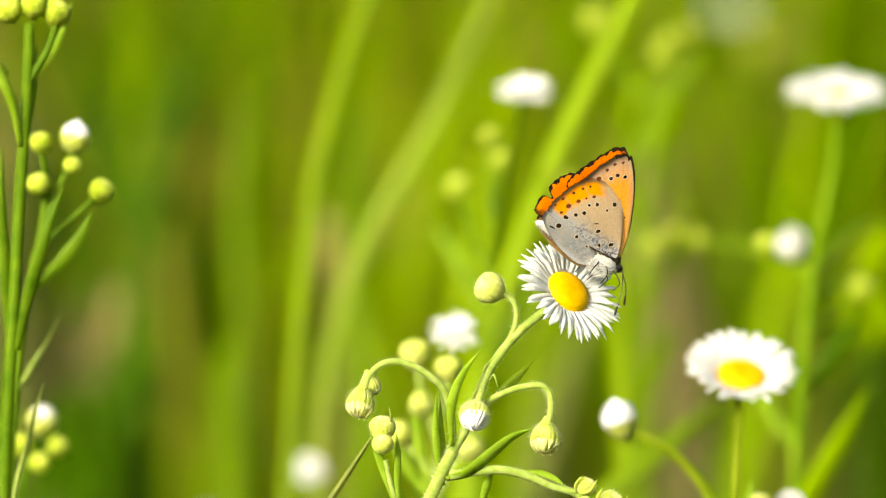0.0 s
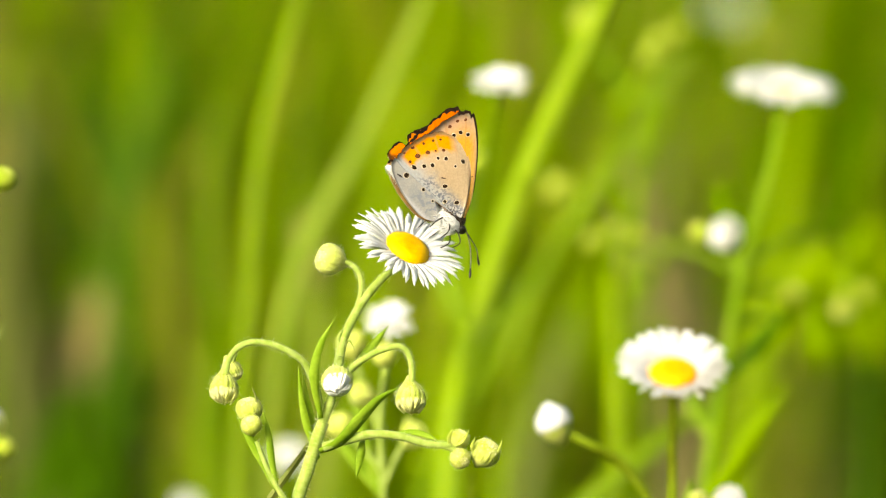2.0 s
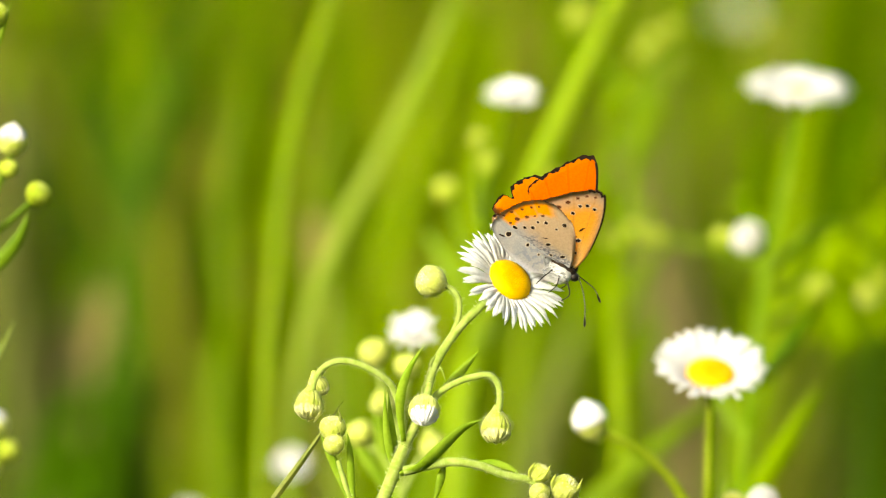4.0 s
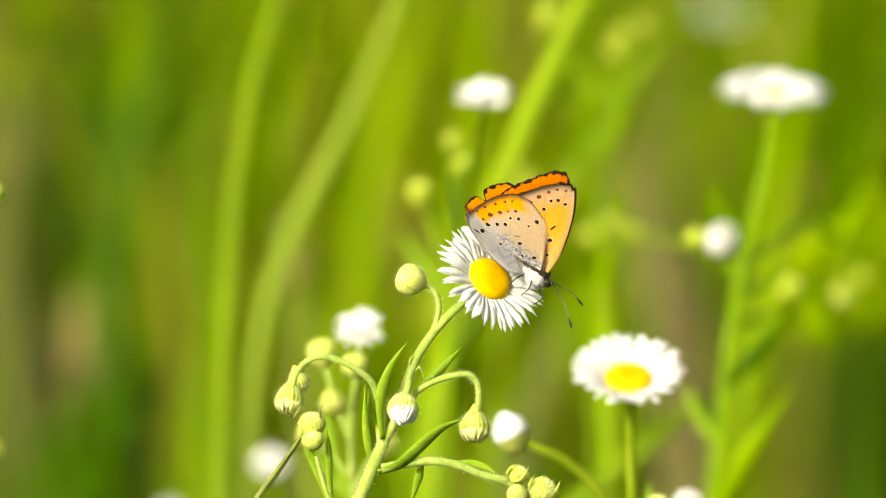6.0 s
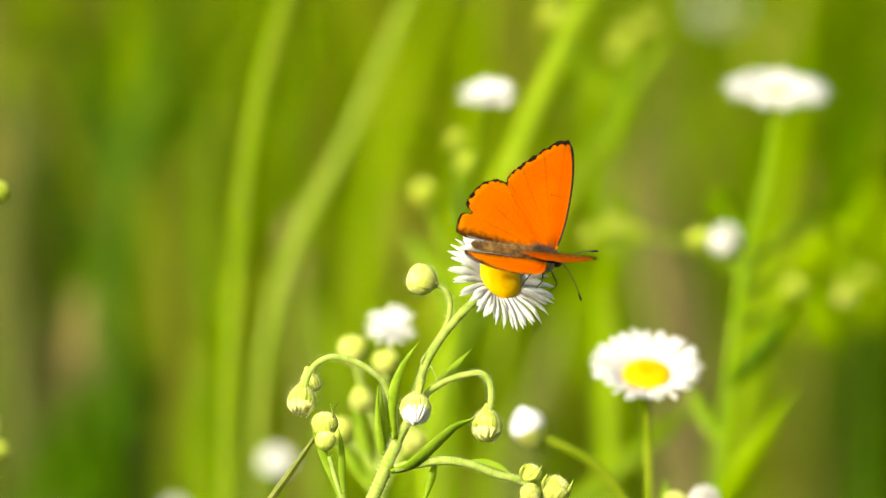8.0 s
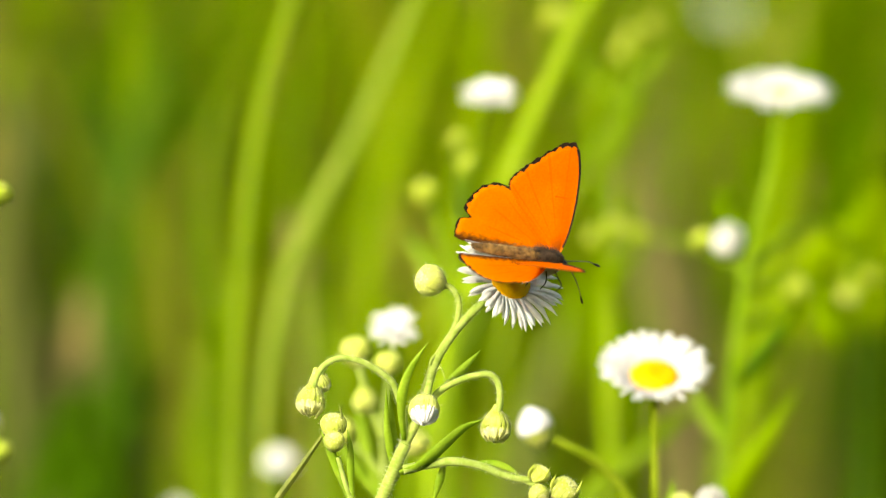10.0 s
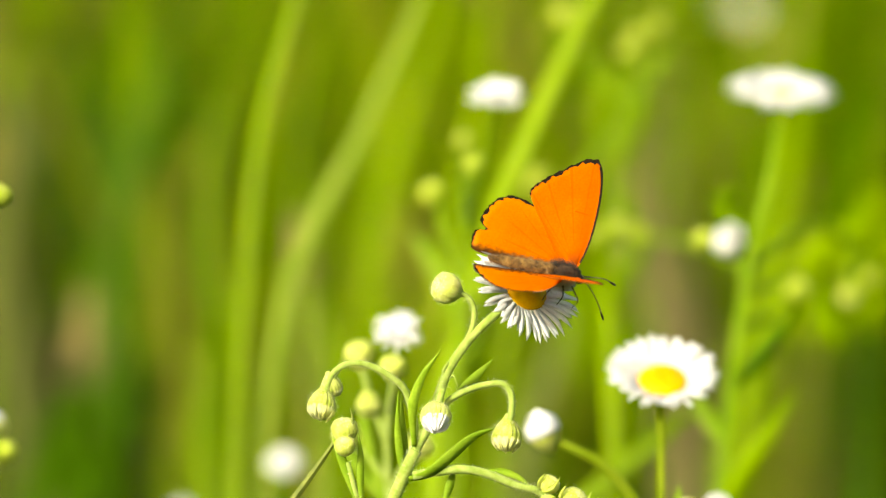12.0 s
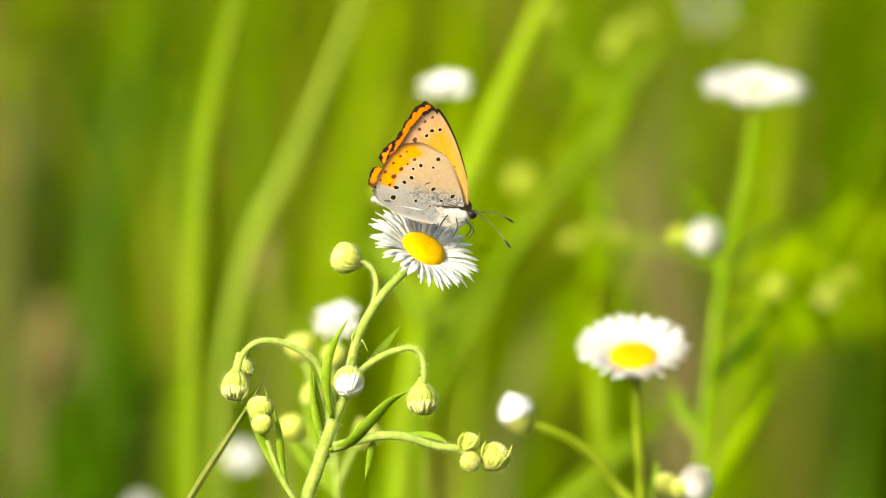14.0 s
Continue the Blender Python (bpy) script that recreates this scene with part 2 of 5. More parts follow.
def frames_along(line, hint=Vector((0, -1, 0))):
    """Along a line: each point with its direction and two directions across it, the second one near hint."""
    out = []
    for i, p in enumerate(line):
        d = (line[min(i + 1, len(line) - 1)] - line[max(i - 1, 0)]).normalized()
        side = d.cross(hint)
        side = side.normalized() if side.length > 1e-6 else d.orthogonal().normalized()
        out.append((p, d, side, side.cross(d).normalized()))
    return out


def rings_to_faces(bm, rings, close=True, caps=True):
    for r, s in zip(rings, rings[1:]):
        n = len(r)
        for i in range(n if close else n - 1):
            j = (i + 1) % n
            bm.faces.new((r[i], r[j], s[j], s[i]))
    if caps and close:
        bm.faces.new(rings[0][::-1])
        bm.faces.new(rings[-1])


def tube(bm, pts, r0, r1=None, seg=8, steps=6, ridge=0.0):
    """A tapering round stem through pts, r0 to r1 thick, with fine lengthwise ridges."""
    r1 = r0 if r1 is None else r1
    line = smooth_line(pts, steps) if steps > 1 else list(pts)
    rings = []
    for i, (p, d, s, n) in enumerate(frames_along(line)):
        r = r0 + (r1 - r0) * i / (len(line) - 1)
        rings.append([bm.verts.new(p + r * (1 + ridge * (k % 2)) * (math.cos(math.tau * k / seg) * s + math.sin(math.tau * k / seg) * n)) for k in range(seg)])
    rings_to_faces(bm, rings)


def hairs(bm, pts, count, length, r, away=0.0, rng=random):
    """Short fine hairs standing off a stem."""
    fr = frames_along(smooth_line(pts, 8))
    for _ in range(count):
        p, d, s, n = rng.choice(fr)
        a = rng.uniform(0, math.tau)
        out = (math.cos(a) * s + math.sin(a) * n)
        spike(bm, p + out * away, p + out * (away + length * rng.uniform(0.5, 1.2)) + d * length * rng.uniform(-0.3, 0.5), r)


def spike(bm, a, b, r):
    """One hair: a thin three-sided needle."""
    d = (b - a).normalized()
    s = d.orthogonal().normalized()
    n = d.cross(s)
    base = [bm.verts.new(a + r * (math.cos(math.tau * k / 3) * s + math.sin(math.tau * k / 3) * n)) for k in range(3)]
    tip = bm.verts.new(b)
    for k in range(3):
        bm.faces.new((base[k], base[(k + 1) % 3], tip))
    bm.faces.new(base[::-1])


def blade(bm, pts, width, thick=0.00012, fold=0.25, hint=Vector((0, -1, 0)), steps=6, belly=0.4, base=0.45):
    """A leaf or grass blade: a thin folded strip with thickness, widest at belly of its length, ending in a point."""
    line = smooth_line(pts, steps)
    rings = []
    for i, (p, d, s, n) in enumerate(frames_along(line, hint)):
        t = i / (len(line) - 1)
        w = width * 0.5 * (base + (1 - base) * min(1, t / belly) if t < belly else max(0.03, (1 - ((t - belly) / (1 - belly)) ** 1.8)))
        lift = n * (w * fold)
        rings.append([bm.verts.new(q) for q in (p + s * w + lift, p + n * thick * 0.5, p - s * w + lift, p - s * w + lift - n * thick * 0.4, p - n * thick, p + s * w + lift - n * thick * 0.4)])
    rings_to_faces(bm, rings)


def lathe(bm, start, axis, profile, seg=14, lobes=0, lobe_depth=0.0):
    """A turned form: profile of (distance along axis, radius), with lobes like the ribs of a bud."""
    axis = axis.normalized()
    s = axis.orthogonal().normalized()
    n = axis.cross(s)
    rings = []
    for h, r in profile:
        ring = []
        for k in range(seg):
            a = math.tau * k / seg
            rr = max(r, 1e-5) * (1 + lobe_depth * math.cos(lobes * a))
            ring.append(bm.verts.new(start + axis * h + rr * (math.cos(a) * s + math.sin(a) * n)))
        rings.append(ring)
    rings_to_faces(bm, rings)


class Plant:
    """A rooted thing at distance d: an Empty on the ground carrying its parts."""

    def __init__(self, name, root, d, label, category, group="", skin=None):
        self.d, self.skin = d, skin or STEM
        self.origin = spot(root, 441, d)
        self.origin.z = 0.0
        self.ob = tagged(new(name), label, category, group)
        self.ob.location = self.origin
        self.ob.empty_display_size = 0.02
        self.head, self.neck = None, None

    def at(self, a, b, y=0.0):
        """A place on the plant by bearing; y: millimetres behind its middle."""
        return spot(a, b, self.d + y * 0.001) - self.origin

    def line(self, pts):
        return [self.at(*p) for p in pts]

    def ground(self, y=0.0):
        return Vector((0, y * 0.001, -0.02))

    def stem(self, pts, r0, r1=None, down=False, name="stem", hair=0, seg=8):
        bm = bmesh.new()
        line = self.line(pts)
        if down:
            top = line[0]
            line = [self.ground(), self.ground() * 0.3 + Vector((top.x * 0.3, 0, top.z * 0.35)), top - Vector((0.004 if top.x > 0 else -0.004, 0, 0.05)), *line]
        tube(bm, line, r0 * 0.001, (r1 or r0) * 0.001, seg, ridge=0.06)
        count = len(bm.faces)
        if hair:
            hairs(bm, self.line(pts), hair * 10, 0.0007, 0.000014, (r1 or r0) * 0.00095)
        bm.faces.ensure_lookup_table()
        for f in bm.faces[count:]:
            f.material_index = 1
        return part(name, bm, [self.skin, HAIR], self.ob)

    def leaf(self, pts, width, material=None, name="leaf", hint=(0.3, -1, 0.2), fold=0.3):
        bm = bmesh.new()
        blade(bm, self.line(pts), width * 0.001, 0.0002, fold, Vector(hint))
        return part(name, bm, material or LEAF, self.ob)

    def bud(self, a, b, r, axis, y=0.0, hair=40, nodding=False, white=0.0, cup=1.0):
        """A fleabane bud of radius r mm, opening along axis: a cup of narrow downy bracts, with pale florets or white ray tips at its mouth."""
        axis = Vector(axis).normalized()
        c, ray, r = self.at(a, b, y), r * 0.001, r * 0.001 * cup
        s = axis.orthogonal().normalized()
        n = axis.cross(s)

        def out(q):
            return math.cos(q) * s + math.sin(q) * n

        if nodding:
            prof = [(-1.5, 0.20), (-1.28, 0.27), (-1.0, 0.46), (-0.65, 0.72), (-0.25, 0.92), (0.12, 1.0), (0.38, 0.96), (0.55, 0.80)]
        else:
            prof = [(-1.3, 0.16), (-1.08, 0.3), (-0.85, 0.58), (-0.5, 0.86), (-0.1, 1.0), (0.3, 0.98), (0.6, 0.82), (0.75, 0.6)]
        bm = bmesh.new()
        lathe(bm, c, axis, [(h * r, w * r) for h, w in prof], 28, 14, 0.03)
        # two rows of narrow bracts hugging the cup
        many = 18 if hair else 12
        for k in range(many):
            q = math.tau * (k + random.uniform(-0.2, 0.2)) / many
            top = random.uniform(0.45, 0.8)
            pts = [c + axis * r * h + out(q) * r * (w + 0.006) for h, w in ((-0.85, 0.56 if nodding else 0.5), (-0.4, 0.84 if nodding else 0.87), (0.1, 1.0), (top, 0.86 if nodding else 0.8))]
            blade(bm, pts, r * 0.36, r * 0.010, 0.02, out(q), 2, 0.45, 0.6)
        count = len(bm.faces)
        for _ in range(hair * 11):
            d = Vector((random.gauss(0, 1), random.gauss(0, 1), random.gauss(0, 1))).normalized()
            d = (d - axis * 0.25).normalized()
            spike(bm, c + d * r * 0.9, c + d * r * random.uniform(1.04, 1.27) + out(random.uniform(0, 6.28)) * r * 0.16, 0.000011)
        bm.faces.ensure_lookup_table()
        for f in bm.faces[count:]:
            f.material_index = 1
        body = part("bud", bm, [FAR_BUD if not hair else BUD if hair >= 60 and not nodding else BRACT, HAIR], self.ob, "green downy bud")
        bm = bmesh.new()
        r = ray
        if white:
            wide = white > 0.6
            rings = ((48, 1.0, -0.3, 1.12, 0.5, 0.84, 1.30), (38, 0.75, 0.0, 0.86, 0.75, 0.68, 1.5), (26, 0.5, 0.2, 0.56, 0.9, 0.44, 1.6), (14, 0.2, 0.3, 0.28, 0.9, 0.18, 1.64)) if wide else \
                ((24, 0.92, 0.0, 0.86, 0.62, 0.30, 1.25), (18, 0.7, 0.1, 0.62, 0.8, 0.16, 1.4), (12, 0.45, 0.3, 0.5, 0.9, 0.12, 1.42))
            for count, w0, h0, w1, h1, w2, h2 in rings:
                for k in range(count):
                    q = math.tau * (k + random.uniform(-0.3, 0.3)) / count
                    tall = (0.62 + 0.5 * white) * random.uniform(0.82, 1.08)
                    flare = random.uniform(0.85, 1.15)
                    pts = [c + axis * r * h0 + out(q) * r * w0, c + axis * r * h1 * tall + out(q) * r * w1, c + axis * r * h2 * tall + out(q + random.uniform(-0.15, 0.15)) * r * w2 * flare]
                    blade(bm, pts, r * (0.19 if wide else 0.36), r * 0.03, 0.12, out(q), 3, 0.55, 0.75)
            lathe(bm, c, axis, [(0.1 * r, 0.8 * r), (0.45 * r, 0.8 * r), (0.75 * r, 0.6 * r), (0.95 * r, 0.3 * r), (1.0 * r, 0.05 * r)], 14)
            part("ray_tuft", bm, RAYS, body, "white ray tips pushing out of the bud")
        else:
            lift = 0.42 if nodding else 0.3
            lathe(bm, c, axis, [(0.3 * r, 0.84 * r), (0.5 * r, 0.84 * r), ((0.5 + lift * 0.7) * r, 0.6 * r), ((0.5 + lift) * r, 0.15 * r)], 18)
            for k in range(44):
                q, w = k * 2.39996, math.sqrt((k + 0.5) / 44)
                p = c + axis * r * (0.5 + lift * (1 - w * w)) + out(q) * r * 0.84 * w
                lathe(bm, p, (axis + out(q) * 0.3), [(-0.1 * r, 0.085 * r), (0.03 * r, 0.09 * r), (0.09 * r, 0.04 * r)], 5)
            if nodding:
                for k in range(22):
                    q = math.tau * (k + random.uniform(-0.3, 0.3)) / 22
                    pts = [c + axis * r * 0.2 + out(q) * r * 0.96, c + axis * r * 0.55 + out(q) * r * 0.93, c + axis * r * random.uniform(0.85, 1.15) + out(q) * r * random.uniform(0.25, 0.6)]
                    blade(bm, pts, r * 0.34, r * 0.04, 0.1, out(q), 2, 0.5, 0.7)
            part("floret_cushion", bm, CREAM if hair >= 20 else BUD if hair else BRACT, body, "cream closed florets")
        return body

    def daisy(self, a, b, radius, disc, normal, y=0.0, petals=64, cup=0.1, droop=0.0, ragged=0.12, wide=0.75, detail=1, fill=False, florets=None):
        """An open head: a domed disc of florets, two whorls of narrow white rays and a green cup of bracts behind."""
        nrm = Vector(normal).normalized()
        c = self.at(a, b, y)
        s = nrm.cross(Vector((0, 0, 1))).normalized()
        n = nrm.cross(s)
        R, r = radius * 0.001, disc * 0.001
        bm = bmesh.new()
        lathe(bm, c, nrm, [(-0.3 * r, 0.9 * r), (-0.02 * r, 1.0 * r), (0.18 * r, 0.93 * r), (0.32 * r, 0.7 * r), (0.38 * r, 0.4 * r), (0.37 * r, 0.05 * r)], 24)
        count = 320 if detail else 90
        for k in range(count):
            q, w = k * 2.39996, math.sqrt((k + 0.5) / count)
            out = math.cos(q) * s + math.sin(q) * n
            p = c + out * r * 0.98 * w + nrm * r * (0.38 - 0.36 * w ** 3)
            f = r * (0.042 if detail else 0.1)
            lathe(bm, p, nrm + out * 0.5 * w, [(-f, f * 0.9), (f * 0.5, f), (f * 1.3, f * 0.5)], 5)
        head = part("flower_head", bm, RAYS if fill else florets or DISC, self.ob, "white half-open heart" if fill else "yellow disc of tiny florets")
        self.head, self.neck = head, c - nrm * r
        bm = bmesh.new()
        lathe(bm, c, nrm, [(-1.0 * r, 0.17 * r), (-0.85 * r, 0.3 * r), (-0.6 * r, 0.62 * r), (-0.3 * r, 0.86 * r), (-0.14 * r, 0.94 * r), (-0.08 * r, 0.85 * r)], 28, 14, 0.04)
        part("bract_cup", bm, BRACT, head, "green bracts")
        rng = random.Random(int(a * 7 + b))
        shapes = []
        for k in range(5):
            bm = bmesh.new()
            bend = rng.uniform(-0.12, 0.12)
            L = R - 0.8 * r
            blade(bm, [Vector((0, 0, 0)), Vector((L * 0.35, bend * L * 0.25, cup * L * 0.35)), Vector((L * 0.7, bend * L * 0.6, cup * L * 0.55)), Vector((L, bend * L, (cup - droop) * L * 0.8))],
                  wide * 0.001, 0.00007, 0.16, Vector((0, 0, 1)), 3, 0.7, 0.55)
            shapes.append(mesh_of("petal", bm, RAYS if fill else PETAL))
        for k in range(petals):
            q = math.tau * (k + rng.uniform(-0.35, 0.35)) / petals
            out = math.cos(q) * s + math.sin(q) * n
            across = nrm.cross(out)
            m = Matrix((out, across, nrm)).transposed().to_4x4()
            tilt = Matrix.Rotation(-rng.uniform(-0.06, 0.10) - (k % 2) * 0.10, 4, "Y") @ Matrix.Rotation(rng.uniform(-0.3, 0.3), 4, "X")
            ob = new("petal", shapes[k % 5])
            ob.parent = head
            if fill:
                tilt = Matrix.Rotation(-0.22 * (k % 4), 4, "Y") @ tilt @ Matrix.Scale(1.0 - 0.2 * (k % 4), 4, (1, 0, 0))
            ob.matrix_basis = Matrix.Translation(c + out * r * 0.8 - nrm * r * 0.04 * (k % 2)) @ m @ tilt @ Matrix.Scale(1 - ragged * rng.random() ** 1.5 * 1.6, 4, (1, 0, 0))
        return head


# ---- ground and distance ----
def ground():
    bm = bmesh.new()
    n = 24
    grid = [[bm.verts.new((-400 + 800 * i / n, -400 + 800 * j / n, 0.0)) for i in range(n + 1)] for j in range(n + 1)]
    for j in range(n):
        for i in range(n):
            bm.faces.new((grid[j][i], grid[j][i + 1], grid[j + 1][i + 1], grid[j + 1][i]))
    tagged(new("ground", mesh_of("ground", bm, SOIL)), "brown-green meadow soil under tall grass", "ground", kind="structure")


def tuft(verts, faces, rng, x, y, tall, w):
    """One curved meadow blade, folded along its middle, added to a joined mesh."""
    a, lean = rng.uniform(0, math.tau), rng.uniform(0.05, 0.6)
    dx, dy = math.cos(a), math.sin(a)
    f = rng.uniform(0, math.pi)
    sx, sy = math.cos(f), math.sin(f)
    start = len(verts)
    for i in range(6):
        t = i / 5
        bx, by, bz = x + dx * lean * tall * t * t, y + dy * lean * tall * t * t, tall * (t - 0.15 * lean * t * t)
        hw = w * (1 - 0.9 * t * t)
        verts += [(bx - sx * hw, by - sy * hw, bz), (bx + sy * w * 0.4, by - sx * w * 0.4, bz), (bx + sx * hw, by + sy * hw, bz)]
        if i:
            b = start + 3 * i
            faces += [(b - 3, b - 2, b + 1, b), (b - 2, b - 1, b + 2, b + 1)]


def meadow():
    """Tall grass from behind the flowers to several metres off."""
    rng = random.Random(5)
    verts, faces = [], []
    for k in range(9000):
        y = 1.75 + 5.0 * rng.random() ** 1.3
        x = rng.uniform(-0.35 - 0.16 * y, 0.35 + 0.16 * y)
        tall, w = rng.uniform(0.42, 0.85), rng.uniform(0.0015, 0.0042)
        tuft(verts, faces, rng, x, y, tall, w)
    # the rest of the meadow, lower round the flowers, with a gap where the tripod stands and looks through
    for k in range(52000):
        x, y = rng.gauss(0, 2.6), rng.gauss(1.5, 3.2)
        if abs(x) < 0.13 + 0.09 * y and 0 < y < 1.75 or x * x + y * y < 0.16 or (abs(x) < 0.35 + 0.16 * y and y > 1.75):
            continue
        far = math.hypot(x, y - 1.05)
        tall = rng.uniform(0.35, 0.7) if far > 1.0 else rng.uniform(0.12, 0.24)
        tuft(verts, faces, rng, x, y, tall, rng.uniform(0.0018, 0.0045))
    me = bpy.data.meshes.new("meadow_grass")
    me.from_pydata(verts, [], faces)
    me.materials.append(MEADOW)
    tagged(new("meadow_grass", me), "tall green and partly dry meadow grass, out of focus", "grass", kind="stuff")


def hedge():
    """A far bank of bushes that closes the view."""
    rng = random.Random(9)
    verts, faces = [], []
    for k in range(7000):
        x, y = rng.uniform(-9, 9), rng.uniform(11, 13)
        z = (2.6 + 0.7 * math.sin(x * 0.9) + 0.4 * math.sin(x * 2.3 + 1)) * rng.random()
        c, s = Vector((x, y, z)), rng.uniform(0.05, 0.13)
        d = Vector((rng.gauss(0, 1), rng.gauss(0, 1), rng.gauss(0, 1))).normalized()
        e = d.orthogonal().normalized()
        b = len(verts)
        verts += [c - d * s, c + e * s * 0.5, c + d * s, c - e * s * 0.5]
        faces.append((b, b + 1, b + 2, b + 3))
    me = bpy.data.meshes.new("hedge")
    me.from_pydata(verts, [], faces)
    me.materials.append(HEDGE)
    tagged(new("hedge", me), "far green bank of bushes behind the meadow", "hedge", kind="stuff")


ground()
meadow()
hedge()


# ---- the main fleabane ----
def main_fleabane():
    p = Plant("fleabane_plant", 700, 1.05, "green fleabane with a white daisy head, nodding buds and narrow leaves", "wildflower", "fleabane plants")
    p.stem([(738, 930), (762, 880), (790, 820), (803, 797)], 1.05, 0.86, True, "main_stem", 60, 12)
    p.upper = [p.stem([(796, 808), (808, 787), (823, 762), (838, 722)], 0.74, 0.60, False, "upper_stem", 40, 12)]
    p.upper += [p.stem([(836, 735, 1), (845, 705, 1), (855, 680, 0.5), (866, 655), (895, 614), (930, 578), (972, 545, 1)], 0.70, 0.58, False, "flower_stem", 50, 10)]
    p.upper += [p.daisy(1005, 518, 8.9, 3.5, (0.52, -0.66, 0.54), 0.0, 156, 0.16, 0.1, 0.26, 0.75)]
    p.upper += [p.stem([(896, 612), (908, 585), (914, 560), (911, 538), (899, 524), (884, 518)], 0.40, 0.36, False, "bud_stem", 25),
                p.bud(866, 510, 2.25, (-0.75, -0.35, 0.35), 0, 70)]
    p.stem([(800, 790), (801, 748), (793, 712, -1), (784, 687, -1.5), (757, 663, -2), (724, 645, -2), (691, 640, -2), (667, 650, -2), (652, 668, -2), (646, 686, -2), (643, 698, -2)], 0.52, 0.40, False, "bud_stem", 50)
    p.bud(638, 713, 2.1, (-0.15, -0.35, -0.9), -2, 70, True)
    p.stem([(672, 646, -1), (664, 660, 1), (660, 668, 2)], 0.25, 0.25, False, "bud_stem")
    p.bud(655, 682, 1.55, (0.2, 0.2, -0.8), 2.5, 40, True)
    p.upper += [p.bud(840, 735, 2.25, (-0.02, -0.72, -0.65), -2.5, 60, False, 0.58),
                p.stem([(853, 690, 0), (848, 706, -1), (844, 722, -2)], 0.52, 0.56, False, "bud_stem")]
    p.hung = [p.stem([(852, 728, 1), (866, 710, 1), (898, 693), (931, 684, -1), (958, 683, -1), (972, 697, -1), (975, 722, -1), (970, 752, -1)], 0.46, 0.46, False, "bud_stem", 40),
              p.bud(965, 776, 2.2, (-0.08, -0.3, -0.93), -1, 80, True)]
    p.leaf([(800, 790, -1), (797, 735, -2), (802, 700, -2.5), (820, 660, -3), (851, 619, -3)], 1.5)
    p.leaf([(785, 860, 1), (774, 810, 1), (770, 760, 1), (773, 694, 1)], 1.2, fold=0.5)
    p.leaf([(792, 850, 2), (783, 800, 2), (779, 750, 2), (778, 700, 2)], 1.1, fold=0.5)
    p.leaf([(790, 847, -1), (823, 837, -2), (865, 804, -3), (907, 772, -4), (944, 759, -5)], 1.9, hint=(0.15, -0.85, -0.5))
    p.hung.append(p.leaf([(868, 712, 3), (890, 692, 4), (915, 668, 5), (944, 640, 6)], 1.5))
    p.stem([(797, 842, -1), (850, 834, -1.5), (889, 832, -2), (935, 843, -2), (975, 861, -2), (1020, 872, -2)], 0.68, 0.52, False, "side_branch", 50)
    p.leaf([(925, 836, -1), (955, 838, -1), (985, 850, -1), (1004, 866, -1)], 1.0)
    p.bud(1038, 862, 1.45, (0.5, -0.3, 0.8), -2, 40)
    p.bud(1034, 897, 1.5, (0.3, -0.6, -0.3), -3, 40)
    p.bud(1080, 893, 2.1, (0.6, -0.4, 0.6), -2, 55)
    p.stem([(1012, 872, -2), (1042, 888, -2), (1066, 900, -2)], 0.42, 0.36, False, "bud_stem")
    p.leaf([(868, 838, 0), (860, 862, 0), (846, 905, 0)], 1.3)
    p.leaf([(1018, 872, -2), (1020, 856, -3), (1030, 842, -3.5)], 0.55, BRACT, "bract_leaf")
    p.leaf([(1022, 874, -2), (1044, 868, -4), (1058, 848, -4)], 0.5, BRACT, "bract_leaf")
    p.leaf([(1062, 900, -2), (1058, 880, -3.5), (1066, 864, -4)], 0.6, BRACT, "bract_leaf")
    p.leaf([(1074, 902, -2), (1100, 896, -3), (1112, 876, -3)], 0.5, BRACT, "bract_leaf")
    p.stem([(740, 960, -2), (712, 915, -3), (694, 868, -3), (682, 815, -3)], 0.41, 0.33, False, "side_branch", 20)
    p.leaf([(704, 905, -3), (686, 850, -3), (667, 800, -3), (655, 768, -3.5)], 1.5)
    p.leaf([(706, 905, -3), (703, 850, -3), (704, 800, -3), (701, 765, -3.5)], 1.1)
    p.bud(677, 757, 1.9, (0.05, -0.3, 0.95), -3, 40)
    p.bud(677, 786, 1.5, (0.0, -0.6, 0.7), -4.5, 30)
    p.leaf([(682, 800, -4), (686, 770, -4.5), (692, 742, -4), (688, 720, -3.5)], 0.5, TWIG)
    p.upper += [p.leaf([(866, 672, -0.5), (874, 664, -1.5), (881, 685, -2)], 0.35, STEM, "bract_leaf"),
                p.leaf([(860, 672, 0), (857, 655, -0.5), (863, 645, -0.5), (872, 640, 0)], 0.5, STEM, "bract_leaf")]
    return p


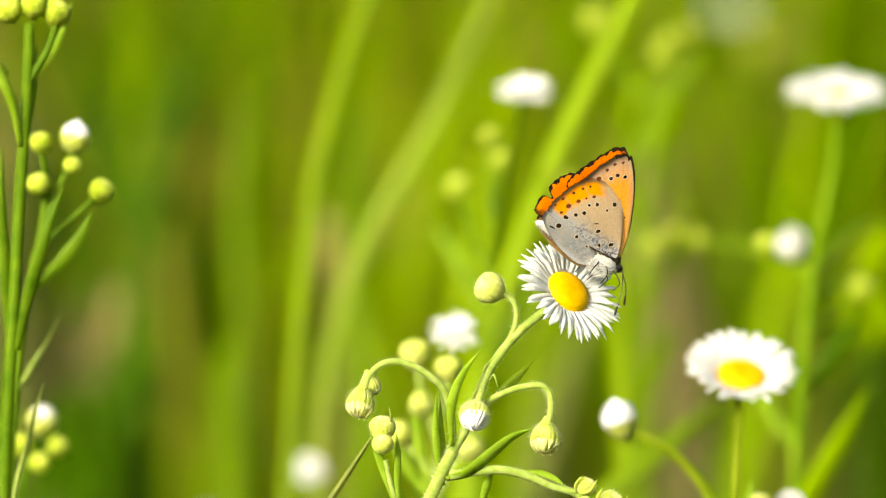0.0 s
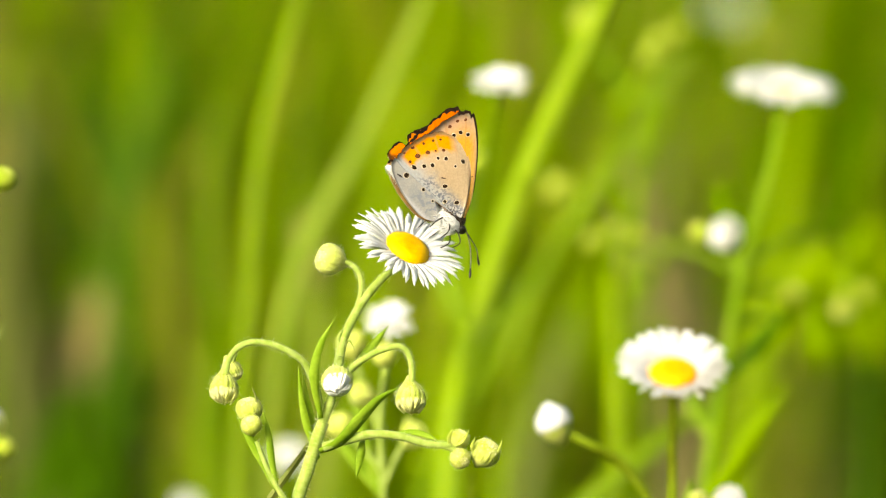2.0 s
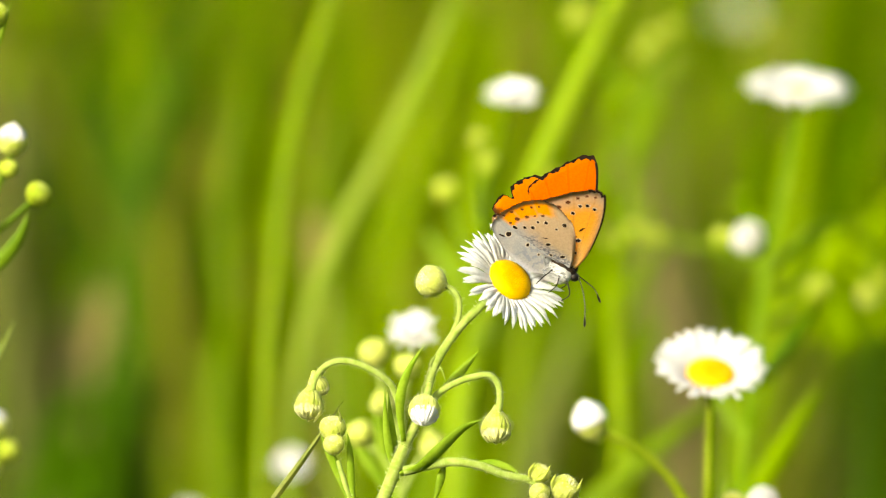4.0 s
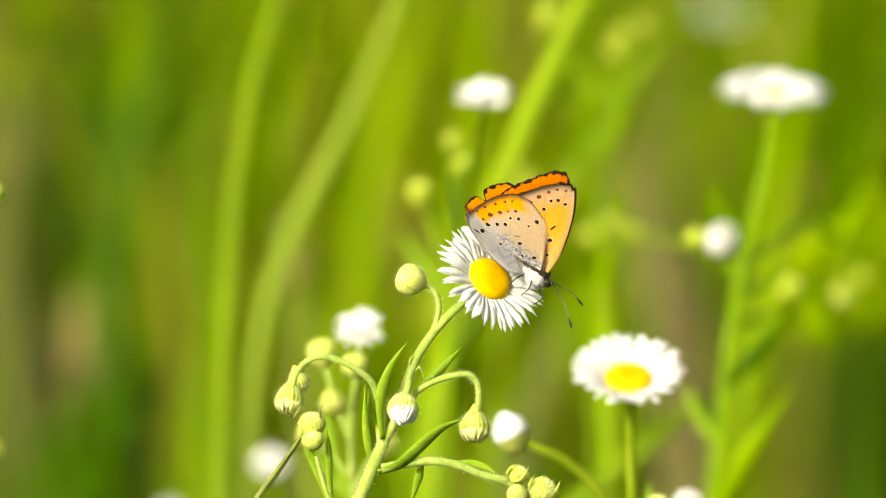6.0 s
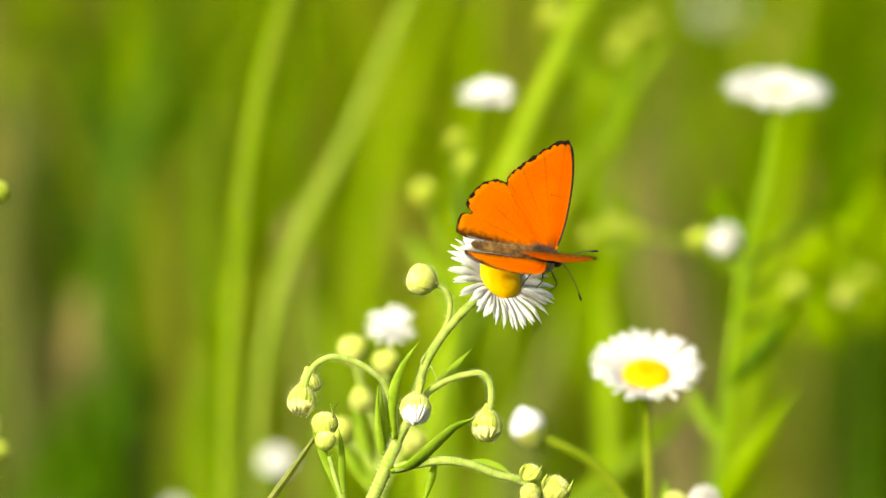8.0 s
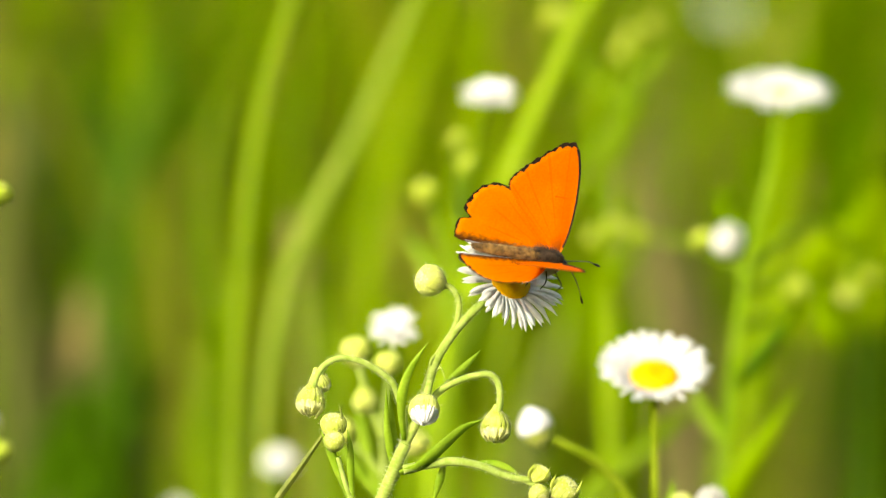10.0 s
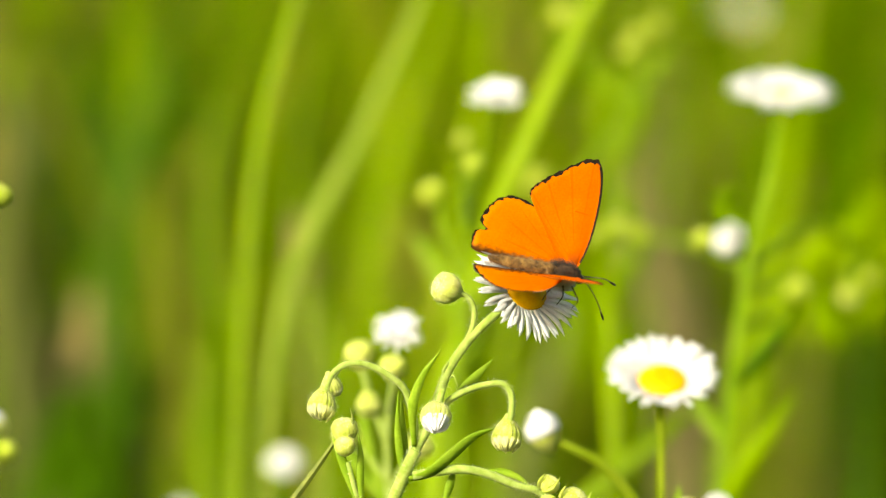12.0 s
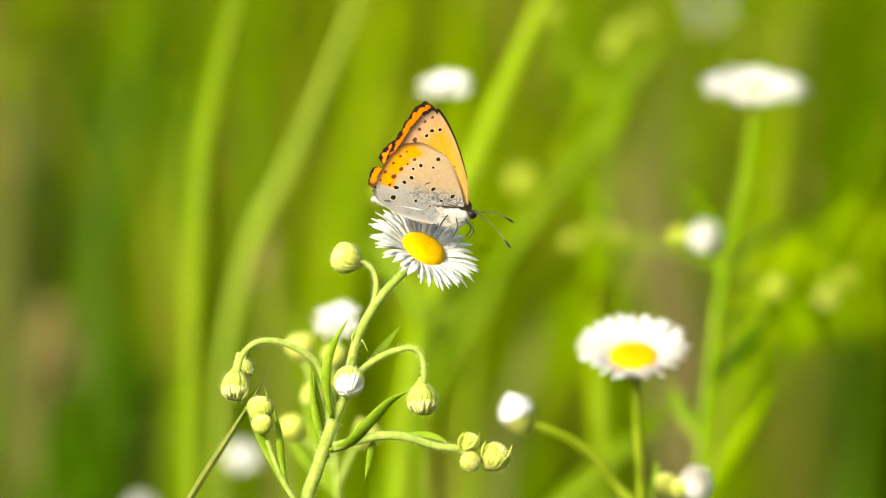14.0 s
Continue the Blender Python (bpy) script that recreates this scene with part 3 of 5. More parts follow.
def second_fleabane():
    p = Plant("fleabane_plant", 1290, 1.112, "fleabane with one wide white daisy, a half-open bud and slim stems", "wildflower", "fleabane plants", OLD_STALK)
    p.daisy(1311, 668, 9.05, 3.95, (0.06, -0.60, 0.78), 0, 128, 0.62, 0.14, 0.15, 0.8, florets=DISC_RIPE)
    p.stem([(1296, 960), (1300, 880), (1305, 790), (1310, 700)], 0.9, 0.6, True, "main_stem", 0, 10)
    p.stem([(1296, 935), (1262, 893, 1), (1238, 852, 1), (1190, 802), (1150, 778), (1124, 764), (1108, 752)], 0.9, 0.6, False, "side_branch")
    p.bud(1098, 748, 2.95, (-0.36, -0.12, 0.92), 0, 20, False, 0.6, 0.84)
    p.stem([(1297, 950), (1335, 945), (1370, 935), (1392, 922)], 0.55, 0.45, False, "side_branch")
    p.bud(1396, 910, 2.3, (0.1, -0.4, 0.9), 0, 10, False, 0.8)
    p.bud(1345, 892, 1.7, (0.1, -0.3, 0.9), 0, 20)
    p.bud(1368, 905, 1.6, (-0.2, -0.4, 0.8), -1, 20)
    p.leaf([(1300, 950, 1), (1318, 905, 1), (1330, 872, 1), (1332, 850, 1)], 1.5)
    return p


def tall_fleabane():
    p = Plant("fleabane_plant", 1390, 1.205, "tall fleabane, white daisy on top, side buds, long leaves", "wildflower", "fleabane plants", STALK)
    p.daisy(1483, 168, 9.7, 2.2, (0.0, -0.33, 0.94), 0, 90, 0.26, 0.22, 0.22, 1.1, 0)
    p.stem([(1398, 960), (1405, 880), (1418, 680), (1436, 500), (1458, 380), (1474, 290), (1484, 190)], 1.15, 0.7, True, "main_stem", 0, 10)
    p.stem([(1432, 500), (1422, 475), (1410, 458)], 0.6, 0.5, False, "bud_stem")
    p.bud(1400, 440, 2.3, (0.1, -0.6, 0.75), 0, 0, False, 0.9)
    p.bud(1356, 432, 1.8, (-0.4, -0.4, 0.7), 2, 0)
    p.stem([(1436, 500, 0), (1425, 480, 40), (1340, 442, 60), (1270, 432, 70), (1200, 432, 75), (1160, 436, 75)], 0.5, 0.45, False, "side_branch")
    p.leaf([(1240, 432, 72), (1222, 400, 74), (1212, 370, 76), (1210, 340, 78)], 1.8, GRASS_SHADED)
    p.leaf([(1200, 434, 75), (1182, 460, 76), (1172, 490, 78), (1168, 520, 80)], 1.8, GRASS_SHADED)
    p.bud(1196, 414, 1.8, (0, -0.3, 0.9), 75, 0)
    p.bud(1158, 434, 1.6, (-0.6, -0.3, 0.6), 75, 0)
    p.bud(1238, 424, 1.5, (0.3, -0.4, 0.8), 60, 0)
    p.stem([(1440, 500), (1480, 440, 20), (1530, 400, 45), (1580, 405, 60), (1612, 450, 65), (1618, 490, 65)], 0.6, 0.45, False, "side_branch")
    p.bud(1614, 516, 2.0, (0, -0.4, -0.8), 65, 0, True)
    p.bud(1650, 486, 1.7, (0.4, -0.4, -0.4), 65, 0)
    p.stem([(1580, 405, 60), (1625, 430, 64), (1645, 462, 65)], 0.45, 0.4, False, "bud_stem")
    p.stem([(1428, 590), (1480, 560, 25), (1515, 535, 40)], 0.5, 0.45, False, "bud_stem")
    p.bud(1524, 512, 2.1, (0.2, -0.5, 0.7), 40, 0)
    p.leaf([(1425, 690, 1), (1460, 645, 1), (1500, 590, 2), (1530, 545, 3)], 2.6, GRASS_DARK)
    p.leaf([(1402, 940, 0), (1430, 880, -1), (1485, 780, -2), (1540, 682, -2)], 4.0, GRASS)
    p.leaf([(1446, 440, 1), (1420, 400, 2), (1385, 370, 2), (1365, 350, 2)], 2.2, GRASS_SHADED)
    # a leafy shoot behind the side branch
    p.stem([(1440, 520, 2), (1500, 500, 60), (1580, 470, 130), (1680, 430, 190)], 0.6, 0.45, False, "side_branch")
    for a, b, y, lean, drop in ((1505, 498, 65, 10, 110), (1540, 486, 95, 60, 130), (1575, 472, 125, -20, 150), (1610, 458, 148, 40, 130), (1640, 446, 165, 80, 110), (1670, 434, 185, 20, 150),
                                (1525, 490, 85, 50, -110), (1570, 474, 122, 70, -130), (1620, 452, 154, 30, -140), (1660, 438, 180, 60, -110)):
        p.leaf([(a, b, y), (a + lean * 0.4, b + drop * 0.3, y), (a + lean * 0.8, b + drop * 0.7, y), (a + lean, b + drop, y)], 5.5, GRASS)
    p.leaf([(1440, 480, 2), (1380, 380, 3), (1395, 345, 3), (1420, 380, 4)], 2.0, GRASS_SHADED)
    p.leaf([(1412, 800, 0), (1385, 760, 0), (1362, 720, 0), (1350, 690, 0)], 2.6)
    return p


def top_fleabane():
    p = Plant("fleabane_plant", 850, 1.175, "slim fleabane with a small white bloom and round buds", "wildflower", "fleabane plants", STALK)
    p.daisy(929, 164, 5.5, 0.7, (-0.05, -0.5, 0.86), 0, 120, 0.10, 0.0, 0.30, 0.55, 0, True)
    p.stem([(845, 940, 70), (852, 700, 70), (862, 500, 65), (880, 380, 55), (905, 270, 35), (925, 180, 0)], 0.8, 0.45, True, "main_stem")
    p.stem([(872, 400), (878, 340, 30), (884, 300, 45)], 0.4, 0.4, False, "bud_stem")
    p.bud(886, 284, 1.7, (0, -0.4, 0.9), 45, 0)
    p.bud(868, 242, 1.6, (-0.2, -0.3, 0.9), 60, 0)
    p.stem([(870, 400), (868, 320, 35), (868, 262, 60)], 0.4, 0.35, False, "bud_stem")
    p.stem([(864, 480), (835, 420, 30), (818, 350, 50)], 0.45, 0.4, False, "bud_stem")
    p.bud(810, 332, 2.1, (-0.2, -0.4, 0.85), 50, 0)
    p.leaf([(858, 560, 65), (820, 480, 75), (790, 430, 80), (770, 400, 85)], 2.6)
    p.leaf([(860, 620, 65), (900, 560, 75), (935, 500, 80), (950, 470, 85)], 2.4)
    return p


def rear_fleabane():
    p = Plant("fleabane_plant", 760, 1.122, "fleabane with a half-open white bloom and crowded yellow-green buds", "wildflower", "fleabane plants")
    p.daisy(803, 590, 4.7, 0.6, (0.0, -0.75, 0.66), 0, 120, 0.10, 0.0, 0.34, 0.42, 0, True)
    p.stem([(770, 960), (772, 860), (776, 760), (790, 680), (801, 612)], 0.55, 0.45, True, "main_stem")
    p.stem([(775, 790), (755, 720), (742, 670), (736, 640)], 0.5, 0.45, False, "bud_stem")
    p.bud(734, 626, 2.3, (-0.1, -0.4, 0.9), 0, 10)
    p.bud(792, 652, 2.0, (0.1, -0.5, 0.85), -10, 10)
    p.stem([(782, 730, -6), (790, 690, -10), (792, 668, -10)], 0.45, 0.4, False, "bud_stem")
    p.bud(746, 714, 1.9, (0, -0.5, -0.7), 0, 10, True)
    p.stem([(772, 850), (740, 810), (715, 785)], 0.45, 0.4, False, "bud_stem")
    p.bud(704, 768, 2.1, (-0.3, -0.5, 0.7), 0, 10)
    p.bud(832, 792, 2.1, (0.2, -0.5, -0.6), 0, 10, True)
    p.stem([(773, 880), (800, 830), (820, 800)], 0.45, 0.4, False, "bud_stem")
    p.leaf([(772, 900), (725, 830), (700, 780), (690, 740)], 2.4)
    p.leaf([(772, 900), (745, 800), (738, 740), (736, 700)], 2.2)
    return p


def background_fleabane():
    p = Plant("fleabane_plant", 700, 1.32, "blurred fleabane with budding tips on a slanting stem", "wildflower", "fleabane plants", STALK)
    p.stem([(700, 940), (800, 700), (920, 480), (1040, 310), (1140, 170), (1190, 90)], 1.0, 0.7, True, "main_stem")
    p.stem([(1085, 940), (1085, 700), (1090, 450), (1105, 250), (1136, 95)], 0.95, 0.6, True, "upright_stem")
    p.leaf([(1088, 560), (1112, 500), (1140, 450), (1172, 410)], 2.6, GRASS_SHADED)
    p.leaf([(1094, 420), (1072, 360), (1058, 310), (1050, 260)], 2.6, GRASS_SHADED)
    p.leaf([(1086, 720), (1110, 660), (1132, 600), (1150, 560)], 2.8, GRASS_SHADED)
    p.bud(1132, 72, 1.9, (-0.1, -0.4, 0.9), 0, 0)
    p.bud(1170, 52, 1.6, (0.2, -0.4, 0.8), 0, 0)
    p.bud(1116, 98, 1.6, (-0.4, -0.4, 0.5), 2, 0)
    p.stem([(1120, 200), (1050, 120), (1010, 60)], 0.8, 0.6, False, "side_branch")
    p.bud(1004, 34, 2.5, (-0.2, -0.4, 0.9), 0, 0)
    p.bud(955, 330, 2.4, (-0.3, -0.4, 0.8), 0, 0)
    p.leaf([(1108, 130), (1080, 170), (1062, 230), (1064, 300)], 4.4, GRASS_SHADED)
    p.leaf([(1150, 160), (1140, 200), (1120, 260), (1100, 330)], 3.2, GRASS_SHADED)
    return p


def far_bloom():
    p = Plant("fleabane_plant", 1330, 1.75, "far white fleabane bloom, strongly blurred", "wildflower", "fleabane plants", STALK)
    p.daisy(1325, 26, 5.6, 1.8, (0.1, -0.7, 0.7), 0, 34, 0.3, 0, 0.1, 0.9, 0)
    p.stem([(1335, 940), (1335, 600), (1330, 300), (1326, 60)], 1.0, 0.6, True, "main_stem")
    p.bud(1365, 80, 3.2, (0.2, -0.4, 0.8), 0, 0)
    p.bud(1400, 95, 2.8, (0.4, -0.4, 0.8), 0, 0)
    return p


def low_bloom():
    p = Plant("fleabane_plant", 500, 1.30, "low fleabane with a round white bloom, blurred", "wildflower", "fleabane plants", STALK)
    p.daisy(497, 822, 3.4, 0.6, (0.0, -0.75, 0.66), 0, 130, 0.08, 0, 0.12, 0.6, 0, True)
    p.stem([(505, 960), (502, 900), (498, 838)], 0.7, 0.45, True, "main_stem")
    p.bud(318, 925, 2.4, (0, -0.5, 0.8), 0, 0, False, 0.8)
    p.stem([(500, 960), (400, 965), (330, 940)], 0.6, 0.45, False, "side_branch")
    return p


def edge_fleabane():
    p = Plant("fleabane_plant", -30, 1.075, "upright leafy fleabane with a crown of pale buds", "wildflower", "fleabane plants", EDGE_STALK)
    p.stem([(5, 900), (12, 740), (26, 520), (36, 330), (48, 160), (52, 40)], 1.1, 0.75, True, "main_stem", 0, 10)
    p.leaf([(18, 640, 2), (10, 500, 2), (2, 380, 2), (4, 260, 2)], 1.9, EDGE_STALK)
    p.leaf([(30, 620, -1), (50, 520, -2), (80, 420, -3), (112, 330, -3)], 1.9, EDGE_STALK)
    p.leaf([(40, 330, 1), (46, 220, 2), (60, 140, 2), (62, 70, 1)], 1.6)
    p.stem([(48, 150), (66, 120), (88, 80), (100, 40)], 0.6, 0.5, False, "side_branch")
    p.leaf([(50, 150), (80, 110), (105, 70), (130, 0)], 1.4)
    p.bud(100, 22, 2.1, (0.3, -0.5, 0.8), 0, 0)
    p.bud(60, 10, 1.9, (0, -0.5, 0.8), -1, 0)
    p.bud(15, 18, 2.0, (-0.2, -0.6, 0.6), -1, 0)
    p.leaf([(36, 260, -1), (20, 180, -2), (-10, 110, -3), (-30, 60, -3)], 1.6)
    p.bud(-4, 130, 1.6, (-0.3, -0.6, 0.6), -1, 0)
    return p


def edge_cluster():
    p = Plant("fleabane_plant", 20, 1.095, "fleabane side shoot with white-tipped buds", "wildflower", "fleabane plants", EDGE_STALK)
    p.stem([(15, 940), (25, 720), (45, 540), (70, 420), (84, 330)], 0.9, 0.5, True, "main_stem")
    p.stem([(75, 400), (100, 340), (120, 300), (130, 270)], 0.5, 0.45, False, "bud_stem")
    p.bud(133, 244, 2.3, (0.1, -0.4, 0.9), 0, 20, False, 0.5)
    p.bud(180, 337, 1.9, (0.4, -0.4, 0.7), 0, 0)
    p.stem([(80, 430), (130, 385), (168, 352)], 0.5, 0.4, False, "bud_stem")
    p.bud(72, 252, 1.7, (-0.1, -0.4, 0.9), 0, 0)
    p.stem([(84, 340), (76, 290), (72, 268)], 0.4, 0.4, False, "bud_stem")
    p.bud(128, 293, 1.4, (0.1, -0.6, 0.7), -2, 0)
    p.bud(68, 326, 1.8, (-0.1, -0.6, 0.7), -2, 0)
    p.leaf([(60, 510), (110, 460, -1), (145, 415, -1), (165, 368, -1)], 2.2, EDGE_STALK)
    p.leaf([(48, 540), (60, 470, -2), (85, 390, -3), (110, 330, -3)], 1.7, EDGE_STALK)
    return p


def low_cluster():
    p = Plant("fleabane_plant", 10, 1.145, "low fleabane shoot with a cluster of cream buds", "wildflower", "fleabane plants", EDGE_STALK)
    p.stem([(20, 960), (30, 890), (45, 830), (62, 780)], 0.7, 0.5, True, "main_stem")
    p.bud(75, 745, 2.4, (0.1, -0.4, 0.9), 0, 10, False, 0.3)
    p.bud(38, 788, 2.0, (-0.3, -0.4, 0.8), 0, 0)
    p.bud(102, 790, 1.7, (0.4, -0.4, 0.7), 0, 0)
    p.bud(70, 820, 1.7, (0, -0.7, 0.5), -2, 0)
    p.leaf([(25, 930, 0), (10, 840, 0), (20, 780, 0), (40, 720, 0)], 1.8)
    return p


def grass(points, d, width, material, label, sag=0.0):
    """One grass blade rooted on the ground, passing the fitted places."""
    p = Plant("grass_plant", points[0][0], d, label, "grass", "grass plants")
    bm = bmesh.new()
    line = [p.at(*q) for q in points]
    low = line[0]
    foot = [Vector((0, 0, -0.01)), Vector((low.x * 0.5, 0.004, low.z * 0.5))]
    blade(bm, foot + line, width * 0.001, 0.0003, 0.3, Vector((0.25, -1, 0.1)), 5, 0.55, 0.5)
    part("blade", bm, material, p.ob)
    bm = bmesh.new()
    tube(bm, [q + Vector((0, -0.0001, 0)) for q in foot + line[:-1]], min(0.00035, width * 0.0002), 0.00015, 6, 5)
    part("midrib", bm, material if width < 2 else STEM, p.ob, "midrib of the blade")
    return p


def clump(points, d, width, material, label, count=6):
    """A tuft of narrow blades that share a root and fan out about the fitted line, width millimetres across in all."""
    rng = random.Random(int(abs(points[0][0]) * 3 + d * 100))
    p = Plant("grass_plant", points[0][0], d, label, "grass", "grass plants")
    line = [p.at(*q) for q in points]
    for k in range(count):
        off = ((k + 0.5) / count - 0.5) * width * 0.001
        deep, droop = rng.uniform(-0.05, 0.05), rng.uniform(0.75, 1.0)
        low = line[0] + Vector((off * 0.6, deep * 0.4, 0))
        pts = [Vector((off * 0.25, deep * 0.2, -0.01)), Vector((low.x * 0.5, deep * 0.3, low.z * 0.5)), low]
        for j, q in enumerate(line[1:], 1):
            fan = j / (len(line) - 1)
            pts.append(Vector((q.x + off * (0.6 + 0.6 * fan) + rng.gauss(0, 0.0015), q.y + deep * (0.5 + fan), low.z + (q.z - low.z) * (1 - (1 - droop) * fan))))
        bm = bmesh.new()
        blade(bm, pts, width * 0.001 / count * rng.uniform(1.2, 2.0), 0.0003, 0.3, Vector((rng.uniform(-0.5, 0.7), -1, 0.1)), 5, 0.5, 0.5)
        part("blade", bm, material, p.ob)
    return p


MAIN, SECOND, TALL, TOP, REAR = main_fleabane(), second_fleabane(), tall_fleabane(), top_fleabane(), rear_fleabane()
SLANT, FAR, LOW = background_fleabane(), far_bloom(), low_bloom()
EDGE, EDGE_CLUSTER, LOW_CLUSTER = edge_fleabane(), edge_cluster(), low_cluster()
TIP = grass([(300, 1163), (410, 1004), (495, 880), (530, 832), (570, 775), (610, 716)], 1.0545, 1.05, TWIG, "thin pointed grass blade leaning beside the fleabane")
THIN = grass([(25, 882), (45, 800), (62, 730), (78, 676)], 1.08, 0.9, STEM, "thin upright grass tip")
THIN_TWO = grass([(22, 720), (50, 660), (80, 610), (107, 556)], 1.10, 0.9, STEM, "thin upright grass tip")

FADED_LABEL = "faded grey-brown grass, out of focus"
FRESH, DARK_LABEL, PALE = "fresh green grass blade, out of focus", "dark green grass, out of focus", "pale green grass stem, out of focus"
LEFT_GRASS = [
    grass([(425, 882), (440, 520), (468, 250), (540, -20), (590, -120)], 1.28, 3.5, GRASS, PALE),
    grass([(478, 760), (505, 560), (560, 405), (640, 250), (745, 10), (790, -100)], 1.31, 3.2, GRASS_SHEEN, PALE),
    grass([(400, 800), (385, 560), (372, 350), (395, 190), (450, 60)], 1.48, 5.0, GRASS_SHADED, FRESH),
    grass([(560, 882), (545, 640), (530, 420), (545, 200), (600, -60)], 1.50, 6.5, GRASS_SHADED, FRESH),
    grass([(380, 900), (370, 760), (375, 640), (390, 540)], 1.46, 8.0, GRASS_SHADED, FRESH),
    grass([(230, 900), (215, 640), (220, 400), (285, 140), (340, -60)], 1.55, 7.0, GRASS_DARK, DARK_LABEL),
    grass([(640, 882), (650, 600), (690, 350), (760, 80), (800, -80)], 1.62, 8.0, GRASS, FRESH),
    grass([(585, 900), (600, 700), (575, 540), (590, 420)], 1.42, 5.0, GRASS_SHADED, FRESH),
]
MID_GRASS = [
    grass([(790, 760), (850, 520), (930, 290), (1062, 0), (1110, -100)], 1.25, 4.6, GRASS_PALE, PALE),
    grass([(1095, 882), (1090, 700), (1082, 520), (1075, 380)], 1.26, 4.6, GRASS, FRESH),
    grass([(1010, 930), (1090, 850), (1180, 770), (1260, 700)], 1.25, 4.6, GRASS_SHADED, FRESH),
    grass([(760, 882), (800, 560), (850, 250), (890, -60)], 1.50, 7.0, GRASS, FRESH),
    grass([(1300, 900), (1350, 620), (1400, 320), (1440, -40)], 1.52, 8.0, GRASS, FRESH),
    grass([(1530, 900), (1540, 700), (1550, 600), (1560, 540)], 1.55, 12.0, GRASS_DARK, DARK_LABEL),
    grass([(900, 640), (985, 420), (1060, 280), (1150, 150)], 1.36, 2.6, GRASS, FRESH),
    grass([(925, 900), (950, 760), (985, 640), (1015, 540)], 1.48, 6.0, FADED, FADED_LABEL),
]
clump([(410, 920), (425, 700), (440, 480), (480, 200)], 1.85, 25.0, GRASS, FRESH, 7)
clump([(700, 900), (730, 600), (760, 300), (800, -60)], 1.95, 40.0, GRASS, FRESH, 9)
clump([(1270, 900), (1280, 600), (1300, 300), (1330, -40)], 1.95, 30.0, GRASS, FRESH, 8)
OLIVE_LABEL = "dull olive half-dry grass blade, out of focus"
clump([(20, 900), (40, 600), (70, 300), (90, -60)], 2.36, 38.5, OLIVE, OLIVE_LABEL)
clump([(180, 700), (165, 450), (190, 200), (230, -60)], 2.44, 38.3, OLIVE, OLIVE_LABEL)
clump([(260, 960), (275, 760), (300, 560), (330, 420)], 2.36, 19.2, OLIVE, OLIVE_LABEL)
clump([(1190, 900), (1180, 500), (1165, 250), (1180, -60)], 2.27, 19.3, OLIVE, OLIVE_LABEL)
clump([(660, 900), (650, 640), (655, 480), (670, 360)], 2.21, 13.0, DRY, "dry brown grass stalk, out of focus")
clump([(880, 400), (860, 200), (855, 60), (860, -60)], 2.34, 17.7, OLIVE, OLIVE_LABEL)
clump([(140, 620), (118, 200), (85, 60), (30, -60)], 2.36, 22.4, OLIVE, OLIVE_LABEL)
clump([(120, 760), (135, 640), (150, 560), (165, 470)], 1.70, 11.0, TAUPE, FADED_LABEL, 4)
clump([(1480, 960), (1490, 820), (1500, 740), (1520, 650)], 2.36, 22.4, OLIVE, OLIVE_LABEL)
clump([(1215, 900), (1195, 620), (1150, 300), (1160, 20)], 1.70, 11.0, TAUPE, FADED_LABEL, 5)
clump([(40, 640), (30, 420), (30, 240), (50, 60)], 1.75, 15.0, FADED, FADED_LABEL, 4)
clump([(1530, 960), (1520, 840), (1500, 720), (1490, 600)], 1.74, 13.0, FADED, FADED_LABEL, 6)
# clumps in the darkest green, which lower the brightness of the left background
clump([(200, 700), (215, 420), (240, 180), (290, -80)], 1.75, 26.0, GRASS_DARK, DARK_LABEL, 8)
clump([(110, 760), (120, 460), (150, 200), (210, -80)], 1.85, 34.0, GRASS_DARK, DARK_LABEL, 9)
clump([(270, 640), (290, 400), (330, 180), (400, -60)], 1.95, 30.0, GRASS_DARK, DARK_LABEL, 8)
clump([(-30, 620), (0, 300), (60, 100), (120, -80)], 1.9, 34.0, GRASS_DARK, DARK_LABEL, 8)
clump([(270, 900), (280, 700), (290, 520), (300, 380)], 1.80, 16.0, FADED, FADED_LABEL, 6)
clump([(90, 900), (80, 640), (70, 380), (40, 60)], 1.78, 28.0, FADED, FADED_LABEL, 8)
clump([(1440, 420), (1450, 250), (1470, 90), (1500, -80)], 2.42, 25.7, GRASS_DARK, DARK_LABEL)
clump([(10, 560), (0, 380), (30, 180), (90, -40)], 2.47, 32.0, GRASS_DARK, DARK_LABEL)
clump([(-20, 960), (-10, 760), (20, 640), (60, 540)], 2.21, 22.7, GRASS_DARK, DARK_LABEL)
clump([(120, 400), (105, 240), (70, 100), (20, -60)], 2.34, 38.6, GRASS_DARK, DARK_LABEL)
clump([(300, 760), (270, 450), (285, 180), (330, -60)], 2.27, 38.7, GRASS_DARK, DARK_LABEL)
clump([(150, 930), (170, 800), (200, 680), (216, 575)], 1.52, 14.2, GRASS_DARK, DARK_LABEL)
clump([(95, 930), (100, 820), (85, 700), (60, 600)], 2.14, 22.7, GRASS_DARK, DARK_LABEL)
clump([(1560, 500), (1545, 300), (1530, 100), (1520, -80)], 2.27, 43.5, GRASS_DARK, DARK_LABEL)
clump([(880, 900), (900, 700), (930, 560), (960, 470)], 2.21, 19.4, GRASS_DARK, DARK_LABEL)
clump([(50, 960), (78, 840), (118, 710), (170, 585)], 1.52, 9.2, GRASS_DARK, DARK_LABEL)
clump([(235, 960), (222, 850), (200, 720), (172, 600)], 1.52, 8.7, GRASS_DARK, DARK_LABEL)
